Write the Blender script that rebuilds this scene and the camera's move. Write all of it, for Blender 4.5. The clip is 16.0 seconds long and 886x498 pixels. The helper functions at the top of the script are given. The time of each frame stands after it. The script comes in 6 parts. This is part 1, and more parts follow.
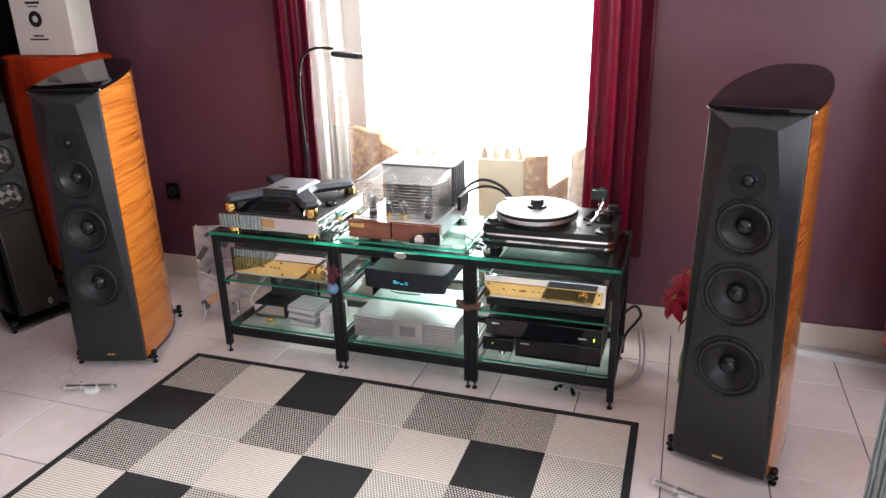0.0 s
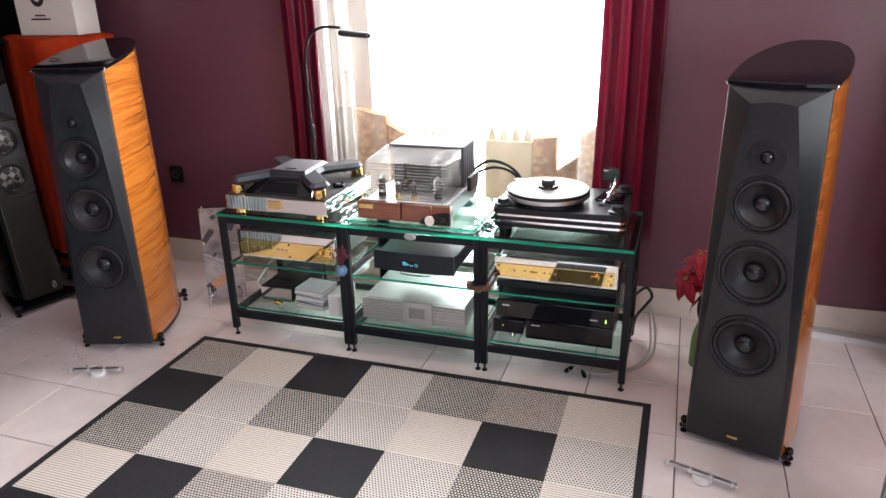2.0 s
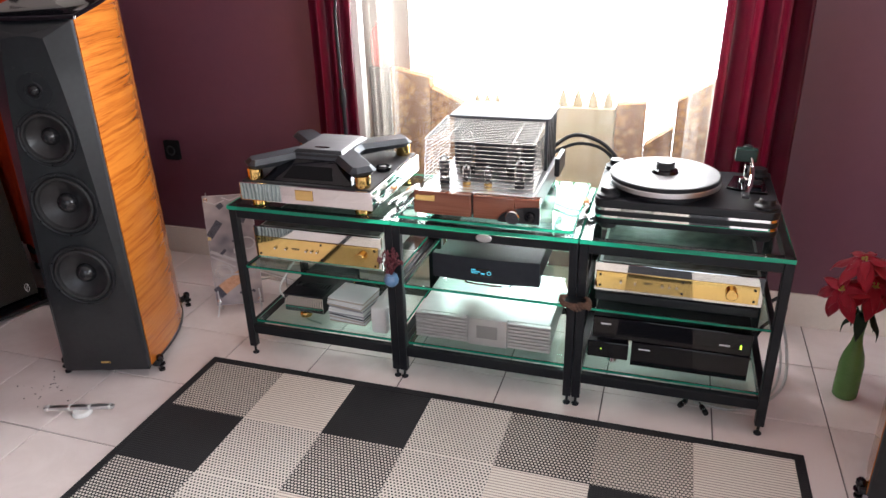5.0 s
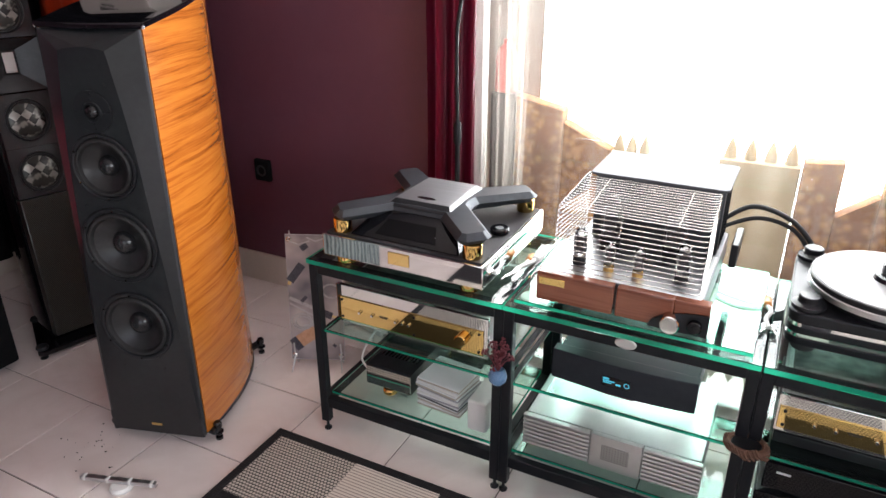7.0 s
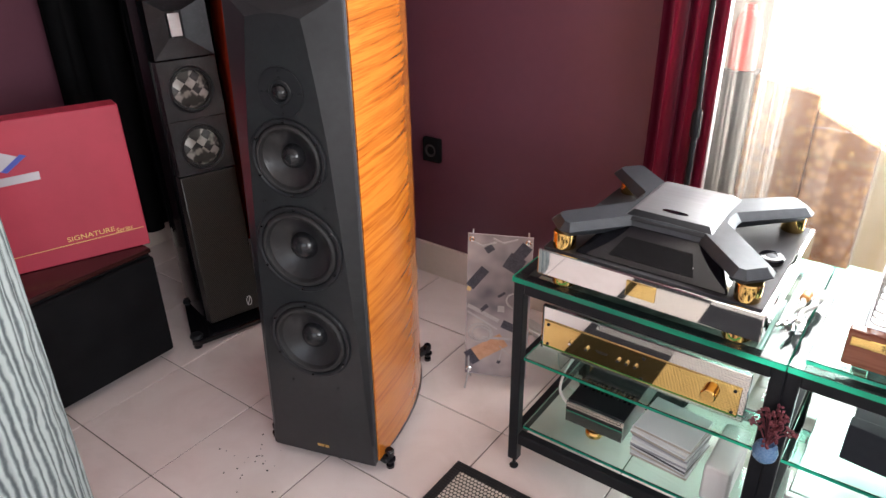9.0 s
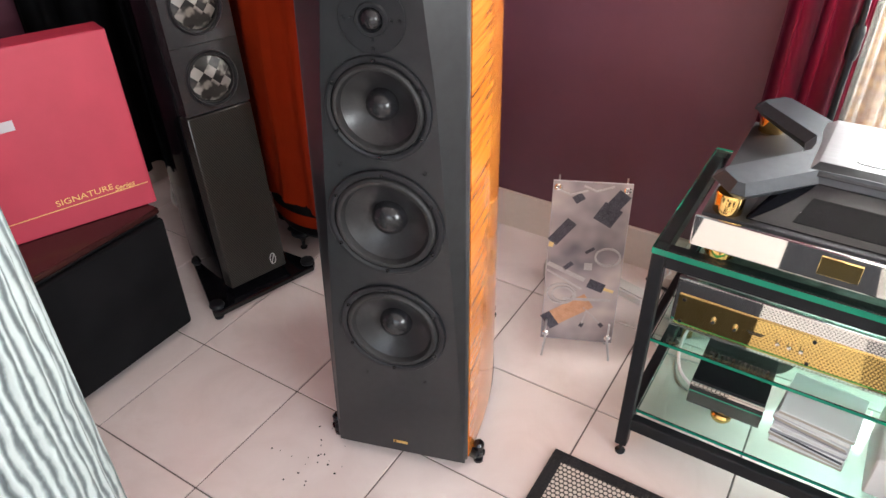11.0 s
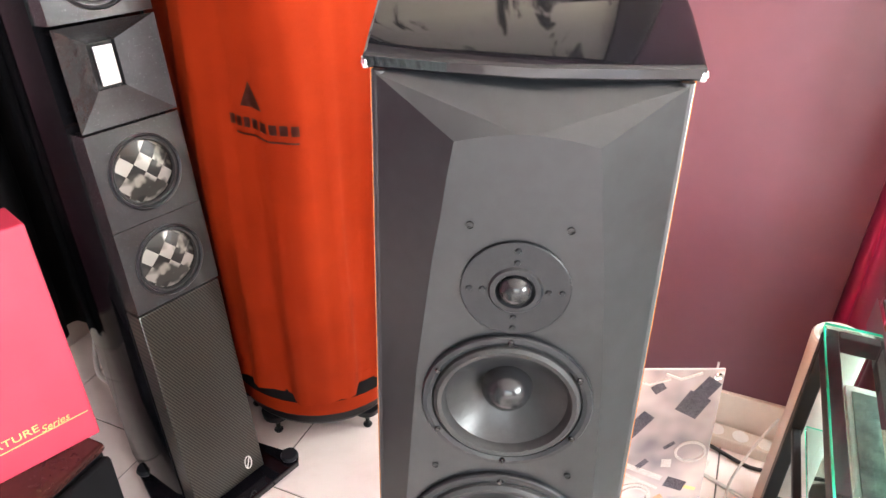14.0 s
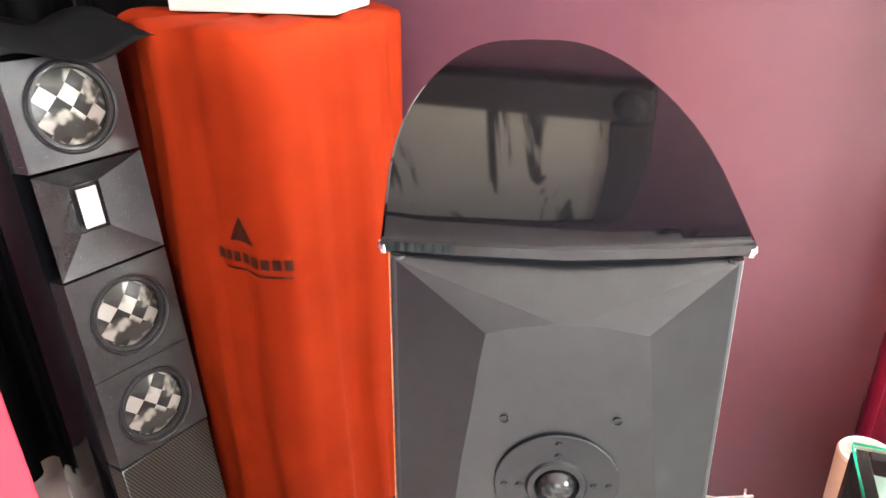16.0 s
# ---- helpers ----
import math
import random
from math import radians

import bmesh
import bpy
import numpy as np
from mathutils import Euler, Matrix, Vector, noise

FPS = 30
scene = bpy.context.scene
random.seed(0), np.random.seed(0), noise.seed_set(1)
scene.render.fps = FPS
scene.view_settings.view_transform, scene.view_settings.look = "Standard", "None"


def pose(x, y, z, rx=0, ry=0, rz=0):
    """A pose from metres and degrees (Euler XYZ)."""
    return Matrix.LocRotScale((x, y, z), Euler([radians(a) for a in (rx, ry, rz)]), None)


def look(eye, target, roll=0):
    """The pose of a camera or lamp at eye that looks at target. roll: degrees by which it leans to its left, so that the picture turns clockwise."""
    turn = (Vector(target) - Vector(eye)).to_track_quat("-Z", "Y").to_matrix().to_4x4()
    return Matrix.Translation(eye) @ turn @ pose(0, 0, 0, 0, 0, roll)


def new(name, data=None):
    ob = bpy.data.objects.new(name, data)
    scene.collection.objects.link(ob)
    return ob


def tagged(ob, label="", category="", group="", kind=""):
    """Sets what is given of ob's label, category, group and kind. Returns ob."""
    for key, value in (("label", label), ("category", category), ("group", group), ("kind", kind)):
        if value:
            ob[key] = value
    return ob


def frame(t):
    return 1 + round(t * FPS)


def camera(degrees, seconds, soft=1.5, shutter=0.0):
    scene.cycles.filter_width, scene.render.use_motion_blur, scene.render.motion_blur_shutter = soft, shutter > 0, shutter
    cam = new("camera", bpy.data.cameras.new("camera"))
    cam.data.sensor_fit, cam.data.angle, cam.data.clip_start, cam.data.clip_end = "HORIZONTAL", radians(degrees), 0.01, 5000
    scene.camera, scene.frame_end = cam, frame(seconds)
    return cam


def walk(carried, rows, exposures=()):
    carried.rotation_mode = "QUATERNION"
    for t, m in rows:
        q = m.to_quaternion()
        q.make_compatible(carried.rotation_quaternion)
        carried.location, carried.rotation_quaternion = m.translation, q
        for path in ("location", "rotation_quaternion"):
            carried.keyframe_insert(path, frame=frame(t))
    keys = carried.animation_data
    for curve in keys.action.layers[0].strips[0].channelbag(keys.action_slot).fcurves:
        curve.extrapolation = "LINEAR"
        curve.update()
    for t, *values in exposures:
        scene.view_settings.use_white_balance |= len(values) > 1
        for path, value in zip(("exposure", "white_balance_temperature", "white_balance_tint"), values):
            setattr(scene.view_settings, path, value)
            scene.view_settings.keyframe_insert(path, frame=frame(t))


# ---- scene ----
cam = camera(64.1, 16.0)
PATH = [
    (0, (0.106, 0.152, 1.536), (-0.506, 1.928, 0.85), -1.4),
    (0.5, (0.105, 0.148, 1.532), (-0.502, 1.925, 0.844), -1.3),
    (1, (0.104, 0.148, 1.536), (-0.497, 1.922, 0.834), -1.3),
    (1.5, (0.087, 0.144, 1.531), (-0.515, 1.914, 0.82), -1.4),
    (2, (0.053, 0.15, 1.5), (-0.549, 1.917, 0.784), -1.4),
    (2.5, (0.017, 0.234, 1.428), (-0.585, 2.003, 0.715), -1.6),
    (3, (-0.029, 0.349, 1.392), (-0.612, 2.116, 0.659), -1.9),
    (3.5, (-0.135, 0.431, 1.391), (-0.695, 2.193, 0.63), -2.2),
    (3.7, (-0.196, 0.456, 1.395), (-0.742, 2.216, 0.619), -2.2),
    (5.8, (-0.524, 0.884, 1.403), (-1.142, 2.593, 0.568), -0.6),
    (6, (-0.563, 0.937, 1.414), (-1.208, 2.636, 0.579), -0.6),
    (6.5, (-0.617, 1.04, 1.407), (-1.343, 2.709, 0.58), -0.3),
    (7, (-0.649, 1.167, 1.405), (-1.482, 2.79, 0.586), -0.1),
    (7.5, (-0.669, 1.276, 1.412), (-1.584, 2.852, 0.588), 0.2),
    (8, (-0.77, 1.33, 1.403), (-1.762, 2.848, 0.558), -0.1),
    (8.5, (-0.959, 1.352, 1.394), (-1.995, 2.82, 0.516), -0.5),
    (9, (-1.089, 1.353, 1.378), (-2.144, 2.781, 0.456), -0.9),
    (9.5, (-1.203, 1.387, 1.362), (-2.248, 2.785, 0.385), -1.1),
    (10, (-1.337, 1.432, 1.351), (-2.342, 2.817, 0.316), -0.9),
    (10.2, (-1.38, 1.443, 1.351), (-2.362, 2.823, 0.288), -0.9),
    (12.3, (-1.829, 1.56, 1.278), (-2.514, 2.987, 0.055), 0.8),
    (12.5, (-1.861, 1.59, 1.285), (-2.532, 3.029, 0.069), 1.1),
    (12.8, (-1.882, 1.65, 1.299), (-2.614, 3.076, 0.102), 1.1),
    (13, (-1.93, 1.65, 1.316), (-2.594, 3.122, 0.137), 1.3),
    (13.5, (-1.992, 1.716, 1.352), (-2.651, 3.232, 0.227), 1.1),
    (14, (-2.045, 1.77, 1.385), (-2.695, 3.342, 0.333), 0.8),
    (14.5, (-2.074, 1.795, 1.411), (-2.712, 3.422, 0.439), 0.1),
    (15, (-2.095, 1.815, 1.438), (-2.716, 3.485, 0.529), -0.5),
    (15.5, (-2.118, 1.831, 1.445), (-2.732, 3.526, 0.578), -0.7),
    (16, (-2.117, 1.845, 1.438), (-2.755, 3.535, 0.579), -0.7),
]
walk(cam, [(t, look(eye, target, roll)) for t, eye, target, roll in PATH],
     [(0, 0.3, 6300, 10), (3.5, 0.3, 6300, 10), (6, 0.3, 6350, 10), (7, 0.15, 6350, 10), (8, 0.1, 6350, 10), (9, 0.6, 6450, 10), (10.2, 1.0, 6450, 8), (12.5, 1.75, 6500, 6), (13.5, 2.4, 6500, 5), (14, 2.65, 6500, 4), (15, 2.8, 6550, 4), (16, 2.7, 6550, 4)])

# ---- light ----
world = bpy.data.worlds.new("world")
scene.world = world
world.use_nodes = True
wn = world.node_tree.nodes
sky = wn.new("ShaderNodeTexSky")
sky.sky_type = 'NISHITA'
sky.sun_disc = False
sky.sun_elevation = radians(54)
sky.sun_rotation = radians(167)
wn["Background"].inputs["Strength"].default_value = 0.15
world.node_tree.links.new(sky.outputs["Color"], wn["Background"].inputs["Color"])


def area(name, m, sx, sy, watts, colour):
    d = bpy.data.lights.new(name, 'AREA')
    d.shape, d.size, d.size_y, d.energy, d.color = 'RECTANGLE', sx, sy, watts, colour
    ob = new(name, d)
    ob.matrix_world = m
    return ob


area("window_daylight", look((-0.80, 3.66, 1.36), (-0.80, 0.0, 1.36)), 1.44, 2.20, 104, (1.0, 0.98, 0.96))
# Added fill through a made-up rear opening, out of view behind the camera.
area("rear_fill_light", look((0.2, -2.50, 1.35), (0.2, 3.0, 1.35)), 2.9, 1.9, 12, (1.0, 0.95, 0.97))
# Light from the right; its window is out of view and assumed.
area("unseen_side_daylight", look((2.05, 0.45, 1.50), (-3.0, 0.45, 1.50)), 1.8, 1.3, 68, (0.97, 0.98, 1.0))
sun = new("sun", bpy.data.lights.new("sun", 'SUN'))
sun.data.energy, sun.data.angle, sun.data.color = 2.0, radians(0.53), (1.0, 0.95, 0.88)
sun.matrix_world = look((0, 0, 10), (-1.5, 6.5, 0))

# ---- materials ----


class Mat:
    """A small builder for node materials."""

    def __init__(self, name, colour=(0.5, 0.5, 0.5), rough=0.5, metal=0.0, coat=0.0):
        self.m = bpy.data.materials.new(name)
        self.m.use_nodes = True
        self.t = self.m.node_tree
        self.b = self.t.nodes["Principled BSDF"]
        self.set("Base Color", (*colour, 1))
        self.set("Roughness", rough)
        self.set("Metallic", metal)
        self.set("Coat Weight", coat)

    def set(self, key, value):
        self.b.inputs[key].default_value = value

    def node(self, kind, **inputs):
        n = self.t.nodes.new(kind)
        for k, v in inputs.items():
            n.inputs[k.replace("_", " ")].default_value = v
        return n

    def link(self, a, b):
        self.t.links.new(a, b)

    def coords(self, scale=(1, 1, 1), rot=(0, 0, 0), kind="Object"):
        c = self.node("ShaderNodeTexCoord")
        mp = self.node("ShaderNodeMapping")
        mp.inputs["Scale"].default_value = scale
        mp.inputs["Rotation"].default_value = rot
        self.link(c.outputs[kind], mp.inputs["Vector"])
        return mp.outputs["Vector"]

    def noise(self, vec, scale, detail=4.0, rough=0.55, distort=0.0):
        n = self.node("ShaderNodeTexNoise", Scale=scale, Detail=detail, Roughness=rough, Distortion=distort)
        self.link(vec, n.inputs["Vector"])
        return n.outputs["Fac"]

    def ramp(self, fac, stops):
        r = self.node("ShaderNodeValToRGB")
        e = r.color_ramp.elements
        while len(e) < len(stops):
            e.new(0.5)
        for el, (p, c) in zip(e, stops):
            el.position, el.color = p, (*c, 1)
        self.link(fac, r.inputs["Fac"])
        return r.outputs["Color"]

    def math(self, op, a, b=0.0, c=0.0):
        n = self.t.nodes.new("ShaderNodeMath")
        n.operation = op
        for i, v in enumerate((a, b, c)):
            if isinstance(v, (int, float)):
                n.inputs[i].default_value = v
            else:
                self.link(v, n.inputs[i])
        return n.outputs[0]

    def mix(self, fac, a, b):
        n = self.t.nodes.new("ShaderNodeMix")
        n.data_type = 'RGBA'
        if isinstance(fac, (int, float)):
            n.inputs[0].default_value = fac
        else:
            self.link(fac, n.inputs[0])
        for i, v in ((6, a), (7, b)):
            if isinstance(v, tuple):
                n.inputs[i].default_value = (*v, 1)
            else:
                self.link(v, n.inputs[i])
        return n.outputs[2]

    def xyz(self, vec):
        s = self.node("ShaderNodeSeparateXYZ")
        self.link(vec, s.inputs[0])
        return s.outputs

    def colour(self, out):
        self.link(out, self.b.inputs["Base Color"])

    def rough(self, fac, lo, hi):
        n = self.node("ShaderNodeMapRange")
        n.inputs["To Min"].default_value, n.inputs["To Max"].default_value = lo, hi
        self.link(fac, n.inputs["Value"])
        self.link(n.outputs[0], self.b.inputs["Roughness"])

    def bump(self, fac, strength=0.2, distance=0.001):
        n = self.node("ShaderNodeBump", Strength=strength, Distance=distance)
        self.link(fac, n.inputs["Height"])
        self.link(n.outputs["Normal"], self.b.inputs["Normal"])


def grained(name, a, b, scale, rough=(0.4, 0.6), bump=0.15, metal=0.0, stretch=(1, 1, 1), distance=0.001, coat=0.0, spec=0.5):
    """A surface that varies between two colours at two scales, with fine relief."""
    m = Mat(name, a, rough[0], metal, coat)
    v = m.coords(stretch)
    big, fine = m.noise(v, scale, 3), m.noise(v, scale * 14, 4)
    both = m.math('ADD', m.math('MULTIPLY', big, 0.6), m.math('MULTIPLY', fine, 0.4))
    m.colour(m.ramp(both, [(0.3, a), (0.7, b)]))
    m.rough(fine, *rough)
    m.set("Specular IOR Level", spec)
    if bump:
        m.bump(fine, bump, distance)
    return m.m


WALL = grained("plum_paint", (0.118, 0.044, 0.066), (0.138, 0.052, 0.076), 2.0, (0.32, 0.44), 0.25, distance=0.0008)
CEIL = grained("ceiling_paint", (0.72, 0.66, 0.64), (0.78, 0.72, 0.70), 2.0, (0.7, 0.8), 0.1)
SKIRT = grained("skirting_tile", (0.62, 0.54, 0.47), (0.70, 0.61, 0.54), 5.0, (0.25, 0.4), 0.05)
GROUT = grained("grout", (0.10, 0.085, 0.08), (0.17, 0.14, 0.13), 20.0, (0.8, 0.95), 0.3)
BLACK_METAL = grained("black_powder_coat", (0.008, 0.009, 0.011), (0.014, 0.015, 0.018), 30.0, (0.34, 0.46), 0.1, spec=0.25)
BLACK_GLOSS = Mat("black_lacquer", (0.005, 0.005, 0.007), 0.05, 0.0, 0.1).m
BLACK_SATIN = grained("black_satin", (0.008, 0.009, 0.011), (0.014, 0.015, 0.018), 25.0, (0.28, 0.38), 0.06, spec=0.35)
LACQUER = Mat("deep_black_lacquer", (0.004, 0.004, 0.005), 0.08).m
LACQUER.node_tree.nodes["Principled BSDF"].inputs["Specular IOR Level"].default_value = 0.18
CHROME = Mat("mirror_chrome", (0.86, 0.86, 0.85), 0.03, 1.0).m
STEEL = grained("brushed_aluminium", (0.55, 0.55, 0.56), (0.66, 0.66, 0.67), 6.0, (0.25, 0.4), 0.05, 1.0, (1, 40, 40))
SILVER = grained("silver_anodised", (0.60, 0.60, 0.60), (0.68, 0.68, 0.68), 30.0, (0.32, 0.42), 0.04, 0.85)
GUNMETAL = grained("grey_anodised", (0.040, 0.046, 0.054), (0.058, 0.065, 0.075), 60.0, (0.34, 0.44), 0.05, 0.5)
LIDGREY = grained("grey_brushed_lid", (0.20, 0.20, 0.21), (0.27, 0.27, 0.285), 8.0, (0.36, 0.48), 0.05, 0.7, (1, 30, 30))
DULLGREY = grained("dull_grey_metal", (0.085, 0.088, 0.100), (0.115, 0.119, 0.132), 9.0, (0.50, 0.62), 0.05, 0.35)
# Lighter than the baffle: window highlight on its rounded edge, put into the colour.
EDGE_HIGHLIGHT = grained("edge_highlight_grey", (0.045, 0.047, 0.052), (0.070, 0.073, 0.078), 30.0, (0.36, 0.46), 0.03, 0.5)
DECKGREY = grained("charcoal_deck", (0.018, 0.018, 0.021), (0.030, 0.029, 0.033), 22.0, (0.50, 0.62), 0.08, spec=0.3)
MOTTLED = grained("mottled_vent_metal", (0.02, 0.022, 0.022), (0.24, 0.25, 0.24), 26.0, (0.30, 0.5), 0.3, 0.6)
WIRE = grained("pale_steel_wire", (0.46, 0.44, 0.41), (0.56, 0.53, 0.49), 40.0, (0.20, 0.30), 0.0, 1.0)
GOLD = grained("polished_gold", (0.86, 0.56, 0.18), (0.90, 0.62, 0.23), 4.0, (0.04, 0.10), 0.0, 1.0)
GOLDPLATE = grained("gold_front_panel", (0.88, 0.62, 0.22), (0.92, 0.68, 0.28), 3.0, (0.02, 0.05), 0.0, 1.0)
RUBBER = grained("black_rubber", (0.010, 0.010, 0.011), (0.018, 0.018, 0.019), 40.0, (0.5, 0.65), 0.1)
CONE = grained("glossy_cone", (0.010, 0.010, 0.011), (0.022, 0.022, 0.024), 14.0, (0.26, 0.40), 0.15, spec=0.5)
CAPMAT = Mat("dust_cap", (0.012, 0.012, 0.014), 0.24, 0.0, 0.1).m
WHITE_PLASTIC = grained("white_plastic", (0.74, 0.74, 0.72), (0.80, 0.80, 0.78), 20.0, (0.3, 0.42), 0.05)
INK = Mat("black_ink", (0.015, 0.015, 0.017), 0.5).m
BROWN_INK = Mat("brown_ink", (0.085, 0.014, 0.006), 0.6).m
GOLD_INK = Mat("gold_ink", (0.80, 0.55, 0.20), 0.35, 0.6).m
WHITE_INK = Mat("white_ink", (0.75, 0.75, 0.75), 0.4).m


def leather():
    m = Mat("black_leather", (0.02, 0.021, 0.024), 0.45)
    v = m.coords()
    n = m.noise(v, 60, 3)
    vo = m.node("ShaderNodeTexVoronoi", Scale=520.0)
    vo.feature = 'DISTANCE_TO_EDGE'
    m.link(v, vo.inputs["Vector"])
    m.colour(m.ramp(n, [(0.3, (0.0075, 0.0090, 0.0110)), (0.7, (0.0125, 0.0145, 0.0170))]))
    m.rough(n, 0.27, 0.36)
    m.set("Specular IOR Level", 0.55)
    m.bump(vo.outputs["Distance"], 0.16, 0.0004)
    return m.m


def veneer(name, dark, mid, light):
    m = Mat(name, mid, 0.2, 0.0, 0.5)
    v = m.coords((0.7, 0.7, 24.0), (-0.30, 0.12, 0))
    warp = m.noise(m.coords((1, 1, 1.4)), 2.6, 2, 0.45)
    add = m.node("ShaderNodeVectorMath")
    add.operation = 'MULTIPLY_ADD'
    comb = m.node("ShaderNodeCombineXYZ")
    m.link(m.math('MULTIPLY', warp, 1.3), comb.inputs[2])
    m.link(v, add.inputs[0])
    add.inputs[1].default_value = (1, 1, 1)
    m.link(comb.outputs[0], add.inputs[2])
    streak = m.noise(add.outputs[0], 2.6, 6, 0.66, 0.2)
    fine = m.noise(m.coords((3, 3, 190), (-0.30, 0.12, 0)), 2.5, 4, 0.6)
    both = m.math('ADD', m.math('MULTIPLY', streak, 0.68), m.math('MULTIPLY', fine, 0.32))
    m.colour(m.ramp(both, [(0.34, dark), (0.44, mid), (0.56, light), (0.70, mid)]))
    m.rough(fine, 0.14, 0.26)
    m.set("Coat Roughness", 0.06)
    return m.m


LEATHER = leather()
VENEER = veneer("walnut_veneer", (0.20, 0.050, 0.007), (0.44, 0.124, 0.015), (0.60, 0.200, 0.027))
AMPWOOD = veneer("cherry_wood", (0.12, 0.034, 0.017), (0.19, 0.060, 0.032), (0.25, 0.084, 0.045))


def tile_material():
    m = Mat("white_ceramic_tile", (0.7, 0.66, 0.62), 0.16)
    v = m.coords(kind="Generated", scale=(1, 1, 1))
    info = m.node("ShaderNodeObjectInfo")
    off = m.node("ShaderNodeVectorMath")
    off.operation = 'MULTIPLY_ADD'
    m.link(info.outputs["Random"], off.inputs[0])
    off.inputs[1].default_value = (37, 53, 11)
    m.link(v, off.inputs[2])
    cloud = m.noise(off.outputs[0], 1.7, 5, 0.6, 1.2)
    fine = m.noise(off.outputs[0], 14, 5, 0.6)
    tone = m.mix(info.outputs["Random"], (0.79, 0.705, 0.68), (0.83, 0.745, 0.72))
    m.colour(m.mix(m.math('MULTIPLY', m.ramp(cloud, [(0.42, (0, 0, 0)), (0.62, (1, 1, 1))]), 0.5), tone, (0.71, 0.615, 0.585)))
    m.rough(fine, 0.10, 0.24)
    m.bump(cloud, 0.04, 0.002)
    return m.m


TILE = tile_material()


def cloth(name, a, b, fold=0.0, rough=0.8, weave=900.0, sheen=0.3):
    m = Mat(name, a, rough)
    v = m.coords()
    n = m.noise(v, 9, 3)
    w = m.noise(v, weave, 2)
    m.colour(m.ramp(m.math('ADD', m.math('MULTIPLY', n, 0.7), m.math('MULTIPLY', w, 0.3)), [(0.3, a), (0.7, b)]))
    m.set("Sheen Weight", sheen)
    m.bump(w, 0.25, 0.0006)
    return m


def backlit(m, colour, share):
    """Lets light from behind shine through a cloth."""
    tl = m.node("ShaderNodeBsdfTranslucent", Color=(*colour, 1))
    mx = m.node("ShaderNodeMixShader", Fac=share)
    m.link(m.b.outputs[0], mx.inputs[1])
    m.link(tl.outputs[0], mx.inputs[2])
    m.link(mx.outputs[0], m.t.nodes["Material Output"].inputs["Surface"])
    return m.m


CURTAIN = backlit(cloth("crimson_satin", (0.085, 0.004, 0.018), (0.14, 0.007, 0.030), rough=0.34, sheen=0.05), (0.60, 0.012, 0.07), 0.055)
ORANGE = cloth("orange_cover_cloth", (0.27, 0.019, 0.002), (0.35, 0.028, 0.003), rough=0.8, sheen=0.0)
ORANGE.set("Specular IOR Level", 0.15)
ORANGE = ORANGE.m
REDCLOTH = cloth("red_cover_cloth", (0.40, 0.03, 0.02), (0.50, 0.045, 0.03), rough=0.75).m
BLACKCLOTH = cloth("black_satin_cloth", (0.005, 0.005, 0.006), (0.009, 0.009, 0.010), rough=0.65, sheen=0.0)
BLACKCLOTH.set("Specular IOR Level", 0.15)
BLACKCLOTH = BLACKCLOTH.m
SUBCLOTH = cloth("black_grille_cloth", (0.006, 0.006, 0.007), (0.012, 0.012, 0.013), rough=0.9, weave=1500, sheen=0.0)
SUBCLOTH.set("Specular IOR Level", 0.08)
SUBCLOTH = SUBCLOTH.m


def sheer_material(name, share, folded):
    m = Mat(name, (0.9, 0.88, 0.85), 0.8)
    t = m.t
    tr = m.node("ShaderNodeBsdfTransparent")
    tl = m.node("ShaderNodeBsdfTranslucent")
    df = m.node("ShaderNodeBsdfDiffuse")
    for n in (tl, df):
        n.inputs["Color"].default_value = (0.62, 0.58, 0.52, 1)
    a = m.node("ShaderNodeMixShader", Fac=0.35)
    b = m.node("ShaderNodeMixShader", Fac=0.40)
    m.link(tl.outputs[0], a.inputs[1])
    m.link(df.outputs[0], a.inputs[2])
    m.link(tr.outputs[0], b.inputs[1])
    m.link(a.outputs[0], b.inputs[2])
    w = m.noise(m.coords((400, 400, 400)), 2, 2)
    fold = m.ramp(m.noise(m.coords((26, 0.2, 0.35)), 1.0, 4, 0.6), [(0.42, (0, 0, 0)), (0.66, (1, 1, 1))])
    m.link(m.math('ADD', m.math('ADD', m.math('MULTIPLY', w, 0.06), m.math('MULTIPLY', fold, folded)), share), b.inputs[0])
    m.link(b.outputs[0], t.nodes["Material Output"].inputs["Surface"])
    return m.m


SHEER, SHEER_GATHERED = sheer_material("sheer_voile", 0.015, 0.05), sheer_material("gathered_voile", 0.03, 0.28)


def glass_material(name, tint, rough=0.0):
    m = Mat(name, tint, rough)
    m.set("Transmission Weight", 1.0)
    m.set("IOR", 1.45)
    return m.m


GLASS = glass_material("green_float_glass", (0.66, 0.90, 0.82))
GLASS_EDGE = backlit(Mat("green_glass_edge", (0.015, 0.20, 0.14), 0.08), (0.05, 0.80, 0.48), 0.42)
PANE = glass_material("window_glass", (0.98, 1.0, 1.0))
ACRYLIC = glass_material("clear_acrylic", (0.96, 0.97, 0.97))

# ---- building helpers ----


def box(sx, sy, sz, at=(0, 0, 0), bevel=0.0, seg=2, m=None):
    bm = bmesh.new()
    bmesh.ops.create_cube(bm, size=1.0, matrix=Matrix.Diagonal((sx, sy, sz, 1)))
    if bevel:
        bmesh.ops.bevel(bm, geom=bm.edges[:], offset=min(bevel, 0.45 * min(sx, sy, sz)), segments=seg, affect='EDGES', profile=0.5)
    bmesh.ops.transform(bm, matrix=Matrix.Translation(at) @ (m or Matrix()), verts=bm.verts)
    return bm


